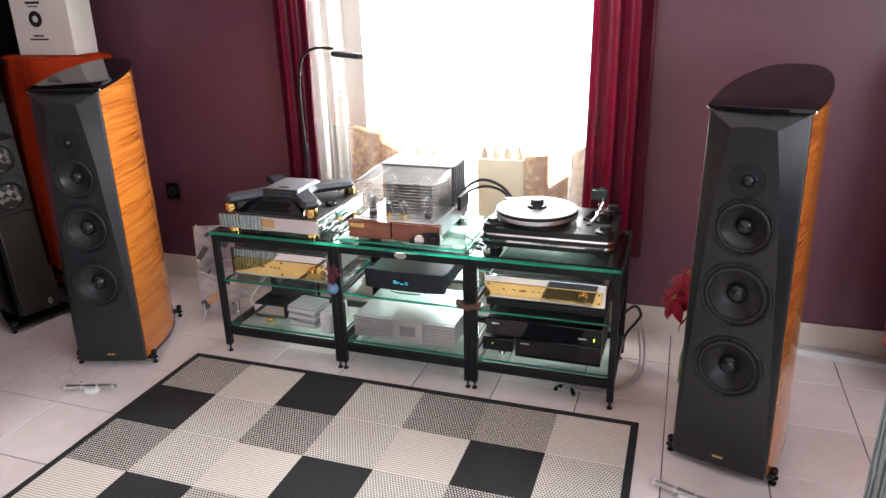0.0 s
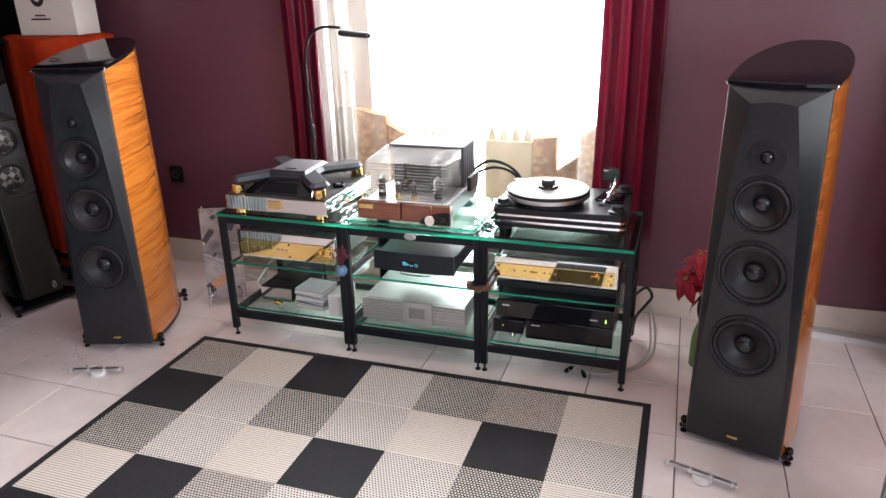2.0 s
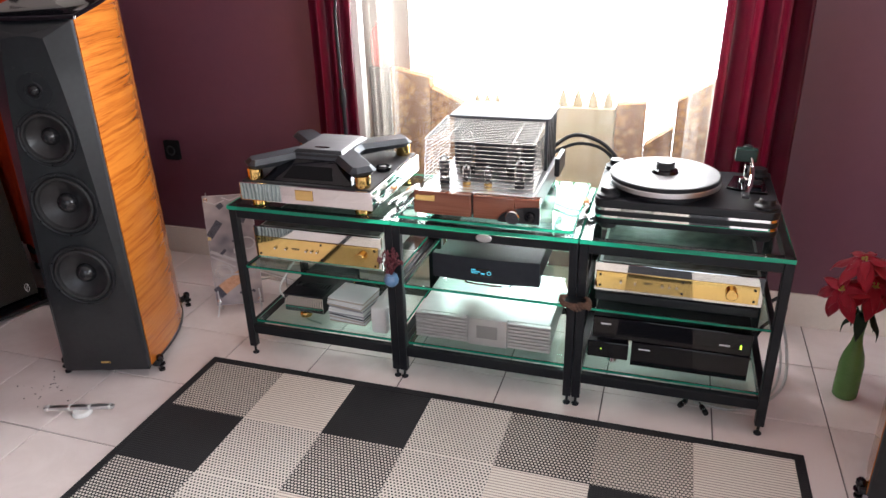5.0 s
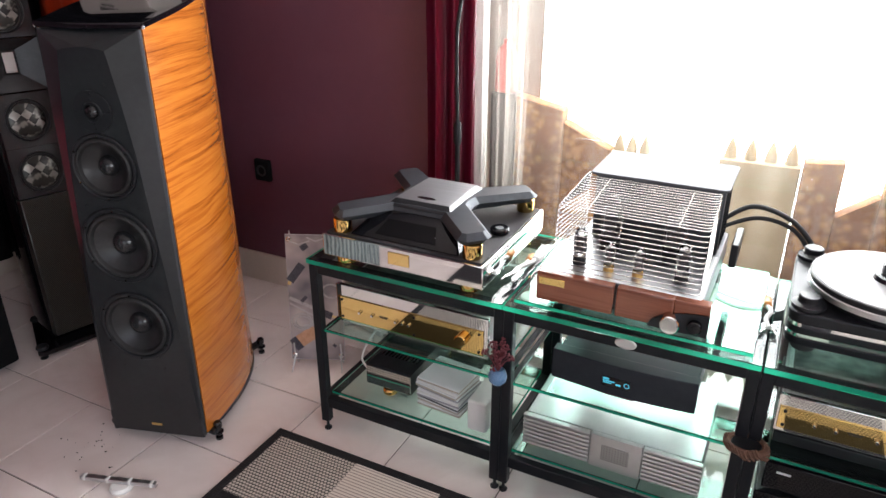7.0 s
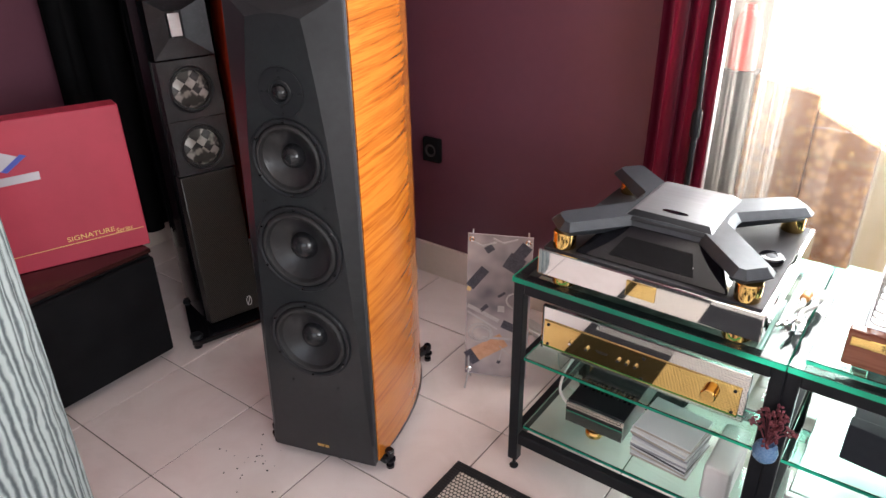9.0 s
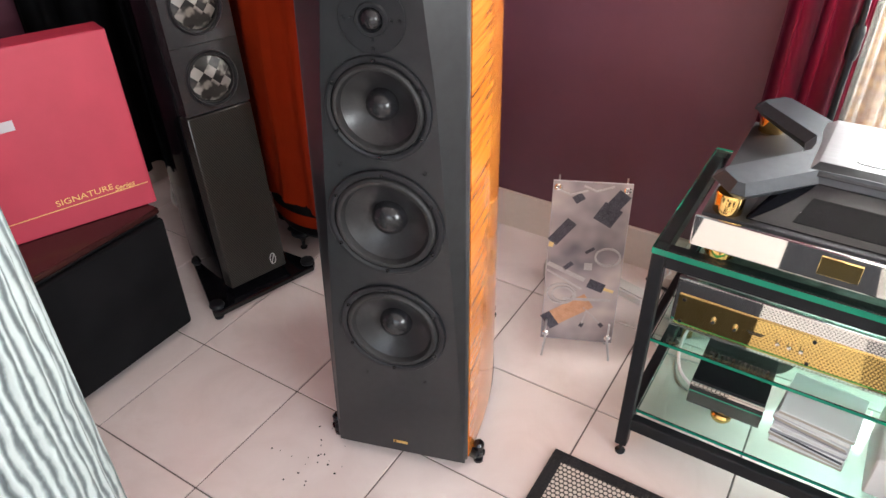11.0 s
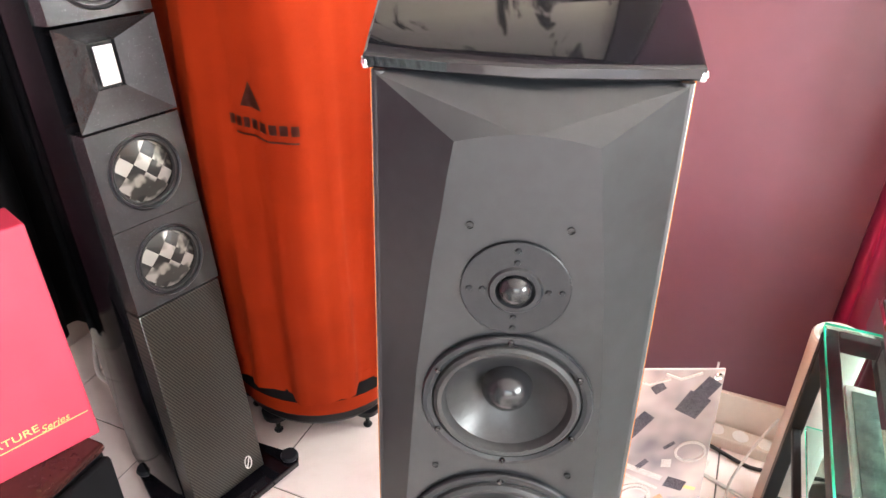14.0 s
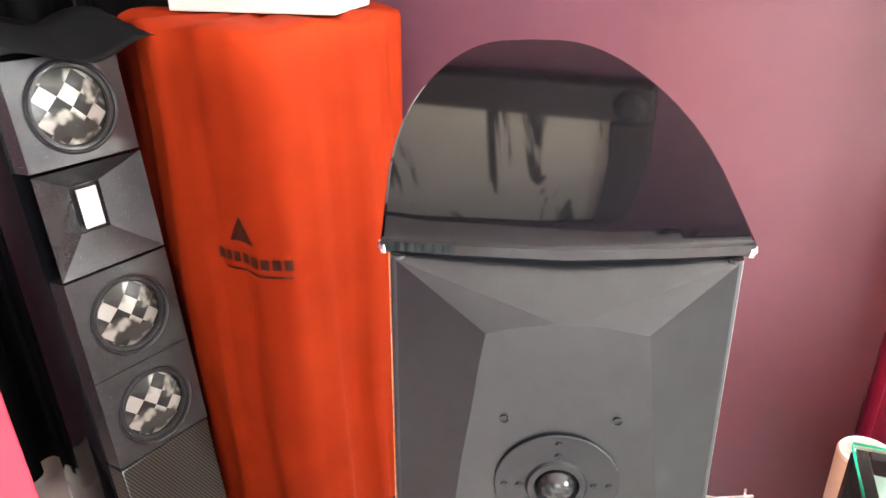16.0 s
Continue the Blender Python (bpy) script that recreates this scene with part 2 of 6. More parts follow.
def prism(outline, z0, z1, bevel=0.0, seg=2, m=None):
    """A plate from a plan outline (x, y), from z0 up to z1."""
    bm = bmesh.new()
    lo = [bm.verts.new((x, y, z0)) for x, y in outline]
    hi = [bm.verts.new((x, y, z1)) for x, y in outline]
    n = len(outline)
    bm.faces.new(lo[::-1])
    top = bm.faces.new(hi)
    for i in range(n):
        bm.faces.new((lo[i], lo[(i + 1) % n], hi[(i + 1) % n], hi[i]))
    bmesh.ops.recalc_face_normals(bm, faces=bm.faces)
    if bevel:
        edges = [e for f in bm.faces if len(f.verts) == n for e in f.edges]
        bmesh.ops.bevel(bm, geom=list(set(edges)), offset=bevel, segments=seg, affect='EDGES', profile=0.5)
    if m:
        bmesh.ops.transform(bm, matrix=m, verts=bm.verts)
    return bm


def lathe(profile, seg=32, m=None):
    """A turned body: (radius, height) pairs about z."""
    bm = bmesh.new()
    rings = []
    seg = max(seg, 18) if seg > 9 else seg
    for r, z in profile:
        if r < 1e-5:
            rings.append([bm.verts.new((0, 0, z))])
        else:
            rings.append([bm.verts.new((r * math.cos(2 * math.pi * i / seg), r * math.sin(2 * math.pi * i / seg), z)) for i in range(seg)])
    for a, b in zip(rings, rings[1:]):
        for i in range(seg):
            j = (i + 1) % seg
            if len(a) == 1 and len(b) == 1:
                continue
            if len(a) == 1:
                bm.faces.new((a[0], b[j], b[i]))
            elif len(b) == 1:
                bm.faces.new((a[i], a[j], b[0]))
            else:
                bm.faces.new((a[i], a[j], b[j], b[i]))
    bmesh.ops.recalc_face_normals(bm, faces=bm.faces)
    if m:
        bmesh.ops.transform(bm, matrix=m, verts=bm.verts)
    return bm


def tube(points, r, seg=8, m=None, taper=1.0):
    """A round bar or cable along points."""
    pts = [Vector(p) for p in points]
    bm = bmesh.new()
    rings, side = [], None
    for i, p in enumerate(pts):
        d = (pts[min(i + 1, len(pts) - 1)] - pts[max(i - 1, 0)]).normalized()
        if side is None:
            side = d.orthogonal().normalized()
        side = (side - d * side.dot(d)).normalized()
        up = d.cross(side)
        k = r * (1 + (taper - 1) * i / max(1, len(pts) - 1))
        rings.append([bm.verts.new(p + (side * math.cos(a) + up * math.sin(a)) * k) for a in (2 * math.pi * j / seg for j in range(seg))])
    for a, b in zip(rings, rings[1:]):
        for j in range(seg):
            bm.faces.new((a[j], a[(j + 1) % seg], b[(j + 1) % seg], b[j]))
    bm.faces.new(rings[0][::-1])
    bm.faces.new(rings[-1])
    bmesh.ops.recalc_face_normals(bm, faces=bm.faces)
    if m:
        bmesh.ops.transform(bm, matrix=m, verts=bm.verts)
    return bm


def curve(points, n=8):
    """Points along a smooth line through the given ones."""
    p = [Vector(q) for q in points]
    out = []
    for i in range(len(p) - 1):
        a, b, c, d = p[max(i - 1, 0)], p[i], p[i + 1], p[min(i + 2, len(p) - 1)]
        for k in range(n):
            t = k / n
            out.append(0.5 * ((2 * b) + (c - a) * t + (2 * a - 5 * b + 4 * c - d) * t * t + (3 * b - a - 3 * c + d) * t ** 3))
    return out + [p[-1]]


def sheet(fn, nu, nv, thick=0.0):
    """A surface fn(u, v) over the unit square; with thickness, closed."""
    bm = bmesh.new()
    g = [[bm.verts.new(fn(i / nu, j / nv)) for j in range(nv + 1)] for i in range(nu + 1)]
    for i in range(nu):
        for j in range(nv):
            bm.faces.new((g[i][j], g[i + 1][j], g[i + 1][j + 1], g[i][j + 1]))
    if thick:
        bmesh.ops.solidify(bm, geom=bm.faces[:], thickness=thick)
    return bm


def join(*bms):
    out = bmesh.new()
    for b in bms:
        me = bpy.data.meshes.new("tmp")
        b.to_mesh(me)
        out.from_mesh(me)
        b.free()
        bpy.data.meshes.remove(me)
    return out


def mesh_of(name, bm, mats, sharp=21):
    me = bpy.data.meshes.new(name)
    bm.to_mesh(me)
    bm.free()
    for mt in (mats if isinstance(mats, (list, tuple)) else [mats]):
        me.materials.append(mt)
    me.polygons.foreach_set("use_smooth", [True] * len(me.polygons))
    me.set_sharp_from_angle(angle=radians(sharp))
    return me


def part(name, bm, mat, parent, label="", sharp=21):
    ob = new(name, mesh_of(name, bm, mat, sharp))
    ob.parent = parent
    return tagged(ob, label)


def shared(name, me, parent, m, label=""):
    """Another piece on a mesh that is already there."""
    ob = new(name, me)
    ob.parent = parent
    ob.matrix_local = m
    return tagged(ob, label)


def thing(name, m, label, category, group="", kind=""):
    ob = new(name)
    ob.empty_display_size = 0.05
    ob.matrix_world = m
    return tagged(ob, label, category, group, kind)


def single(name, bm, mat, m, label, category, group="", kind="", sharp=21):
    ob = new(name, mesh_of(name, bm, mat, sharp))
    ob.matrix_world = m
    return tagged(ob, label, category, group, kind)


def text_bm(body, size, depth=0.0004, spacing=1.0, shear=0.0):
    """Raised letters in the built-in font, centred, in the xy plane."""
    cu = bpy.data.curves.new("letters", 'FONT')
    cu.body, cu.size, cu.extrude, cu.align_x, cu.align_y = body, size, depth, 'CENTER', 'CENTER'
    cu.space_character, cu.shear = spacing, shear
    ob = bpy.data.objects.new("letters", cu)
    scene.collection.objects.link(ob)
    me = bpy.data.meshes.new_from_object(ob.evaluated_get(bpy.context.evaluated_depsgraph_get()))
    bm = bmesh.new()
    bm.from_mesh(me)
    bpy.data.objects.remove(ob)
    bpy.data.curves.remove(cu)
    bpy.data.meshes.remove(me)
    return bm


def cut(bm, tool):
    """The solid bm with the solid tool taken out of it."""
    obs = []
    for k in (bm, tool):
        me = bpy.data.meshes.new("tmp")
        k.to_mesh(me)
        k.free()
        ob = bpy.data.objects.new("tmp", me)
        scene.collection.objects.link(ob)
        obs.append(ob)
    md = obs[0].modifiers.new("cut", 'BOOLEAN')
    md.object, md.operation, md.solver = obs[1], 'DIFFERENCE', 'EXACT'
    me = bpy.data.meshes.new_from_object(obs[0].evaluated_get(bpy.context.evaluated_depsgraph_get()))
    out = bmesh.new()
    out.from_mesh(me)
    for ob in obs:
        d = ob.data
        bpy.data.objects.remove(ob)
        bpy.data.meshes.remove(d)
    bpy.data.meshes.remove(me)
    return out


def pierced(x0, x1, z0, z1, cx, cz, r, d, m, n=40):
    """A plate from depth 0 to d (towards -y) with a round hole through it."""
    angs = sorted([2 * math.pi * k / n for k in range(n)] + [math.atan2(z - cz, x - cx) % (2 * math.pi) for x in (x0, x1) for z in (z0, z1)])
    bm = bmesh.new()
    ri, ro, bi, bo = [], [], [], []
    for a in angs:
        c, s = math.cos(a), math.sin(a)
        k = min((((x1 if c > 0 else x0) - cx) / c) if abs(c) > 1e-9 else 9, (((z1 if s > 0 else z0) - cz) / s) if abs(s) > 1e-9 else 9)
        ri.append(bm.verts.new((cx + r * c, -d, cz + r * s)))
        ro.append(bm.verts.new((cx + k * c, -d, cz + k * s)))
        bi.append(bm.verts.new((cx + r * c, 0.0, cz + r * s)))
        bo.append(bm.verts.new((cx + k * c, 0.0, cz + k * s)))
    for i in range(len(angs)):
        j = (i + 1) % len(angs)
        bm.faces.new((ri[i], ri[j], ro[j], ro[i]))
        bm.faces.new((ro[i], ro[j], bo[j], bo[i]))
        bm.faces.new((bi[i], bi[j], ri[j], ri[i]))
    bmesh.ops.recalc_face_normals(bm, faces=bm.faces)
    bmesh.ops.transform(bm, matrix=m, verts=bm.verts)
    return bm


FACE = pose(0, 0, 0, 90, 0, 0)  # turns something built about z so that its top looks to -y


def at(x, y, z):
    return Matrix.Translation((x, y, z))


# ---- the room ----
X0, X1, Y0, Y1, TOP, TH = -3.72, 1.95, -2.4, 3.30, 2.62, 0.2
WX0, WX1, WZ0, WZ1 = -1.68, -0.16, 0.32, 2.38  # the window's opening


def wall(name, boxes, label):
    ob = single(name, join(*[box(b[1] - b[0], b[3] - b[2], b[5] - b[4], ((b[0] + b[1]) / 2, (b[2] + b[3]) / 2, (b[4] + b[5]) / 2)) for b in boxes]),
                WALL, Matrix(), label, "wall", kind="structure")
    return ob


wall("wall_north", [(X0 - TH, WX0, Y1, Y1 + TH, 0, TOP), (WX1, X1 + TH, Y1, Y1 + TH, 0, TOP), (WX0, WX1, Y1, Y1 + TH, 0, WZ0), (WX0, WX1, Y1, Y1 + TH, WZ1, TOP)],
     "plum painted wall with a wide curtained window")
wall("wall_west", [(X0 - TH, X0, Y0 - TH, Y1, 0, TOP)], "plum painted side wall behind the loudspeakers")
# Unseen openings: the side one is assumed, the rear one added for fill.
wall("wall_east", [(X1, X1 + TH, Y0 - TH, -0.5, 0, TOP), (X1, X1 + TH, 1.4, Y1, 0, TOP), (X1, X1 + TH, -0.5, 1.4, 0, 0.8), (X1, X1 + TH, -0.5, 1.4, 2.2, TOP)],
     "plum painted side wall with an assumed window opening, out of view")
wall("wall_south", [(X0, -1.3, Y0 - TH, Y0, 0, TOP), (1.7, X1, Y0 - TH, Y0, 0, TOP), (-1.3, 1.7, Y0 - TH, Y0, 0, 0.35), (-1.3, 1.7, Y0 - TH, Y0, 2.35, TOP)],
     "plum painted wall with an opening added for fill light, out of view")
single("ceiling", box(X1 - X0 + 2 * TH, Y1 - Y0 + 2 * TH, 0.1, ((X0 + X1) / 2, (Y0 + Y1) / 2, TOP + 0.05)), CEIL, Matrix(), "plain white painted ceiling", "ceiling", kind="structure")
for nm, b in (("baseboard_north", (X0, X1, Y1 - 0.012, Y1, 0, 0.135)), ("baseboard_west", (X0, X0 + 0.012, Y0, Y1 - 0.012, 0, 0.135)), ("baseboard_east", (X1 - 0.012, X1, Y0, Y1 - 0.012, 0, 0.135))):
    single(nm, box(b[1] - b[0], b[3] - b[2], b[5], ((b[0] + b[1]) / 2, (b[2] + b[3]) / 2, b[5] / 2), 0.003), SKIRT, Matrix(), "beige ceramic skirting along the wall", "baseboard", kind="structure")
floor = single("floor", box(X1 - X0 + 2 * TH, Y1 - Y0 + 2 * TH, 0.1, ((X0 + X1) / 2, (Y0 + Y1) / 2, -0.054)), GROUT, Matrix(), "white ceramic tile floor with dark joints", "floor", kind="structure")

# window, frame and what lies outside
win = thing("window_1", at(0, 0, 0), "wide window with white frame, blown out by daylight", "window", kind="structure")
FRAME = grained("white_window_frame", (0.70, 0.69, 0.67), (0.76, 0.75, 0.73), 12.0, (0.35, 0.5), 0.05)
wy, wm = Y1 + 0.10, (WX0 + WX1) / 2
for x0, x1, z0, z1 in ((WX0, WX0 + 0.05, WZ0, WZ1), (WX1 - 0.05, WX1, WZ0, WZ1), (WX0 + 0.05, WX1 - 0.05, WZ0, WZ0 + 0.05), (WX0 + 0.05, WX1 - 0.05, WZ1 - 0.05, WZ1)):
    part("window_frame", box(x1 - x0, 0.05, z1 - z0, ((x0 + x1) / 2, wy, (z0 + z1) / 2), 0.004), FRAME, win)
for x0, x1 in ((WX0 + 0.05, WX1 - 0.05),):
    p = part("pane", box(x1 - x0, 0.005, WZ1 - WZ0 - 0.1, ((x0 + x1) / 2, wy, (WZ0 + WZ1) / 2)), PANE, win)
    p.visible_shadow = False
part("window_sill", box(WX1 - WX0, 0.10, 0.02, (wm, Y1 + 0.02, WZ0 + 0.01), 0.004), SKIRT, win)
part("window_sill", box(WX1 - WX0 + 0.2, 0.20, 0.02, (wm, Y1 + 0.23, WZ0 + 0.01), 0.004), SKIRT, win)
STUCCO = grained("tan_stucco", (0.42, 0.25, 0.12), (0.56, 0.36, 0.18), 6.0, (0.8, 0.95), 0.5, distance=0.004)
CANE = cloth("woven_cane", (0.50, 0.24, 0.06), (0.62, 0.33, 0.10), rough=0.8, weave=60.0, sheen=0.0)
cv = CANE.node("ShaderNodeTexVoronoi", Scale=34.0)
cv.inputs["Randomness"].default_value = 0.95
CANE.link(CANE.coords(), cv.inputs["Vector"])
CANE.colour(CANE.ramp(cv.outputs["Distance"], [(0.2, (0.46, 0.21, 0.06)), (0.6, (0.22, 0.085, 0.025))]))
CANE = backlit(CANE, (0.72, 0.33, 0.08), 0.085)
TAN = backlit(cloth("tan_sacking", (0.40, 0.30, 0.18), (0.52, 0.40, 0.25), rough=0.9, weave=300.0, sheen=0.0), (0.66, 0.50, 0.28), 0.07)
REDPLASTIC = backlit(cloth("red_plastic", (0.5, 0.05, 0.04), (0.6, 0.07, 0.05), rough=0.4, sheen=0.0), (0.7, 0.14, 0.10), 0.025)
single("ground", box(120, 120, 0.2, (0, 63.6, -0.3)), grained("outdoor_paving", (0.30, 0.28, 0.26), (0.38, 0.36, 0.33), 1.0, (0.8, 0.9), 0.2), Matrix(), "pale paving outside the window", "ground", kind="structure")
# Added pier outside: blocks the sky so the voile's left edge stays dim.
single("sky_blocking_pier", box(0.95, 0.22, 2.9, (-2.0, 3.86, 1.25), 0.01), grained("pier_plaster", (0.36, 0.31, 0.27), (0.44, 0.38, 0.33), 3.0, (0.8, 0.95), 0.3), Matrix(), "plastered pier added outside to block the sky behind the voile", "pier", kind="structure")
SILL = WZ0 + 0.02


def planter(x0, x1, top0, top1, mat, label, pickets=0):
    """A basket on the outer sill, its rim falling from one end to the other."""
    t = thing("cane_planter", at((x0 + x1) / 2, 3.55, SILL), label, "planter", "planters on the sill")
    w = (x1 - x0) / 2
    bm = box(2 * w, 0.07, 1.0, (0, 0, 0.5), 0.008)
    for v in bm.verts:
        k = (v.co.x + w) / (2 * w)
        v.co.z *= (top0 + (top1 - top0) * k) - SILL
    part("basket", bm, mat, t)
    for i in range(pickets):
        x = -w + (i + 0.5) * 2 * w / pickets
        part("picket", lathe([(0.018, 0.0), (0.019, 0.02), (0.012, 0.045), (0.0, 0.075)], 12, at(x, 0, (top0 + top1) / 2 - SILL - 0.002)), mat, t)
    return t


planter(-1.66, -1.565, 0.88, 0.88, BLACK_SATIN, "dark grey box on the sill behind the voile")
planter(-1.563, -1.385, 0.875, 0.84, CANE, "orange woven cane planter on the sill")
planter(-1.383, -1.213, 0.80, 0.72, CANE, "low orange cane planter on the sill")
planter(-1.21, -1.08, 0.72, 0.70, TAN, "tan sacking planter with pointed pickets", 3)
planter(-0.86, -0.62, 0.74, 0.74, TAN, "tan sacking planter with a picket rim", 4)
planter(-0.617, -0.503, 0.76, 0.77, CANE, "narrow orange cane planter on the sill")
planter(-0.501, -0.393, 0.60, 0.68, CANE, "low orange cane planter beside the frame")
planter(-0.391, -0.20, 0.78, 0.90, CANE, "tall orange cane planter beside the frame")
rb = thing("red_canister", at(-1.615, 3.55, 0.881), "red plastic canister on the dark box outside", "canister")
part("body", lathe([(0, 0), (0.038, 0), (0.04, 0.01), (0.04, 0.12), (0.03, 0.15), (0.014, 0.165), (0.014, 0.18), (0, 0.18)], 24), REDPLASTIC, rb)


def drape(x0, x1, y, z0, z1, folds, depth, seed, spread=0.0, thick=0.0):
    rnd = random.Random(seed)
    ph = [rnd.uniform(0, 6.28) for _ in range(4)]

    def fn(u, v):
        z = z1 + (z0 - z1) * v
        s = u + 0.012 * math.sin(5 * v + ph[0])
        w = 2 * math.pi * folds * s + 0.5 * math.sin(3 * u * 6.28 + ph[1])
        d = depth * (0.75 + 0.25 * math.sin(7 * u + ph[2])) * (0.6 + 0.4 * v)
        x = x0 + (x1 - x0) * u + spread * (u - 0.5) * v + 0.010 * math.sin(w * 2 + ph[3]) * v
        return (x, y + d * math.sin(w) + 0.006 * math.sin(9 * v + 3 * u + ph[0]), z)
    return sheet(fn, max(24, int(folds * 14)), 26, thick)


single("curtain", drape(-1.738, -1.572, 3.19, 0.16, 2.42, 2.6, 0.036, 3, 0.01, 0.002), CURTAIN, Matrix(), "crimson satin curtain gathered beside the window", "curtain", "window curtains", sharp=180)
single("curtain", drape(-0.265, -0.03, 3.18, 0.42, 2.42, 3.1, 0.042, 8, 0.03, 0.002), CURTAIN, Matrix(), "crimson satin curtain gathered beside the bright window", "curtain", "window curtains", sharp=180)
single("sheer_curtain", drape(-1.62, -0.22, 3.235, 0.14, 2.40, 15, 0.020, 5), SHEER, Matrix(), "translucent white voile curtain glowing with daylight", "curtain", sharp=180)
single("sheer_curtain", drape(-1.61, -1.42, 3.225, 0.14, 2.40, 5, 0.016, 15), SHEER_GATHERED, Matrix(), "white voile gathered in soft folds beside the crimson curtain", "curtain", sharp=180)
single("sheer_curtain", drape(-0.36, -0.25, 3.225, 0.14, 2.40, 3, 0.014, 16), SHEER_GATHERED, Matrix(), "white voile gathered in soft folds at the window's edge", "curtain", sharp=180)
hang = drape(0.0, 0.74, 0.0, 0.10, 2.50, 5.5, 0.03, 21, 0.0, 0.003)
bmesh.ops.transform(hang, matrix=pose(-3.655, 2.55, 0, 0, 0, 90), verts=hang.verts)
single("curtain", hang, BLACKCLOTH, Matrix(), "black cloth curtain hanging to the skirting in the corner", "curtain", sharp=180)
single("curtain", drape(-3.60, -3.12, 3.245, 0.12, 2.50, 4, 0.028, 23, 0.0, 0.003), BLACKCLOTH, Matrix(), "black cloth curtain hanging behind the orange covered speaker", "curtain", sharp=180)
back = thing("curtain_rail", at(-3.36, 3.235, 2.51), "black metal rail carrying the black corner curtain", "curtain rail")
part("rail", tube([(-0.25, 0, 0), (0.25, 0, 0)], 0.011, 12), BLACK_METAL, back)
for x in (-0.2, 0.2):
    part("bracket", box(0.018, 0.065, 0.018, (x, 0.0325, 0), 0.003), BLACK_METAL, back)
rail = thing("curtain_rail", at(-3.665, 2.92, 2.51), "black metal rail carrying the black corner curtain", "curtain rail")
part("rail", tube([(0, -0.38, 0), (0, 0.37, 0)], 0.011, 12), BLACK_METAL, rail)
for y in (-0.33, 0.32):
    part("bracket", box(0.055, 0.018, 0.018, (-0.0275, y, 0), 0.003), BLACK_METAL, rail)
rod = thing("curtain_rod", at(-0.92, 3.19, 2.46), "dark metal curtain rod above the window", "curtain rod")
part("rod", tube([(-1.05, 0, 0), (1.05, 0, 0)], 0.013, 12), BLACK_METAL, rod)
for x in (-1.05, 1.05):
    part("finial", lathe([(0, -0.03), (0.022, -0.015), (0.026, 0), (0.018, 0.02), (0, 0.03)], 16, at(x, 0, 0) @ pose(0, 0, 0, 0, 90, 0)), BLACK_METAL, rod)
for x in (-0.98, 0.98):
    part("bracket", box(0.02, 0.11, 0.02, (x, 0.055, 0.0), 0.003), BLACK_METAL, rod)

# ---- rug ----
CX, CY, BORD, RX, RY, NX, NY = 0.271, 0.2555, 0.028, -1.876, 2.482, 7, 6


def weave(name, dark, light, kind):
    m = Mat(name, dark, 0.75)
    v = m.coords((1, 1, 1))
    x, y, z = m.xyz(v)
    p = 0.0105
    row = m.math('FLOOR', m.math('DIVIDE', y, p))
    sx = m.math('ADD', m.math('DIVIDE', x, p), m.math('MULTIPLY', m.math('MODULO', row, 2.0), 0.5))
    fx = m.math('SUBTRACT', m.math('FRACT', sx), 0.5)
    fy = m.math('SUBTRACT', m.math('FRACT', m.math('DIVIDE', y, p)), 0.5)
    d = m.math('SQRT', m.math('ADD', m.math('MULTIPLY', fx, fx), m.math('MULTIPLY', fy, fy)))
    n = m.noise(v, 400, 3)
    if kind == "stripe":
        f = m.math('ABSOLUTE', fy)
        fac = m.ramp(f, [(0.10, (0, 0, 0)), (0.20, (1, 1, 1))])
    elif kind == "plain":
        f = m.math('MULTIPLY', m.math('ADD', m.math('SINE', m.math('MULTIPLY', x, 900.0)), m.math('SINE', m.math('MULTIPLY', y, 700.0))), 0.5)
        fac = m.ramp(n, [(0.3, (0, 0, 0)), (0.75, (1, 1, 1))])
    elif kind == "close":
        f = d
        fac = m.ramp(d, [(0.40, (1, 1, 1)), (0.44, (0, 0, 0))])
    elif kind == "dots":
        f = d
        fac = m.ramp(d, [(0.33, (1, 1, 1)), (0.37, (0, 0, 0))])
    else:
        f = d
        fac = m.ramp(d, [(0.28, (0, 0, 0)), (0.32, (1, 1, 1))])
    m.colour(m.mix(fac, m.mix(n, dark, tuple(c * 1.5 for c in dark)), m.mix(n, light, tuple(c * 0.85 for c in light))))
    m.bump(m.math('ADD', f, m.math('MULTIPLY', n, 0.4)), 0.5, 0.0015)
    return m.m


W = {"k": weave("black_flatweave", (0.008, 0.008, 0.010), (0.022, 0.022, 0.025), "plain"),
     "d": weave("white_dots_on_black", (0.009, 0.009, 0.011), (0.78, 0.73, 0.66), "dots"),
     "o": weave("black_dots_on_white", (0.010, 0.010, 0.012), (0.80, 0.75, 0.68), "holes"),
     "g": weave("ivory_dots_close", (0.016, 0.015, 0.015), (0.68, 0.62, 0.55), "close"),
     "s": weave("ivory_ribbed", (0.26, 0.22, 0.19), (0.82, 0.75, 0.67), "stripe")}
rug = thing("rug", at(RX, RY, 0), "black and ivory chequered flat woven rug", "rug")
PATTERN = ["gskodgs", "kodosko", "doskods", "skgosko", "kosdkos", "sgkodsk"]
w, h = NX * CX, NY * CY
part("backing", box(w + 2 * BORD, h + 2 * BORD, 0.004, (w / 2, -h / 2, 0.002)), W["k"], rug)
for nm, b in (("border", (w + 2 * BORD, BORD, w / 2, BORD / 2)), ("border", (w + 2 * BORD, BORD, w / 2, -h - BORD / 2)), ("border", (BORD, h, -BORD / 2, -h / 2)), ("border", (BORD, h, w + BORD / 2, -h / 2))):
    part(nm, box(b[0], b[1], 0.0045, (b[2], b[3], 0.0062), 0.0015, 1), W["k"], rug, "black woven border")
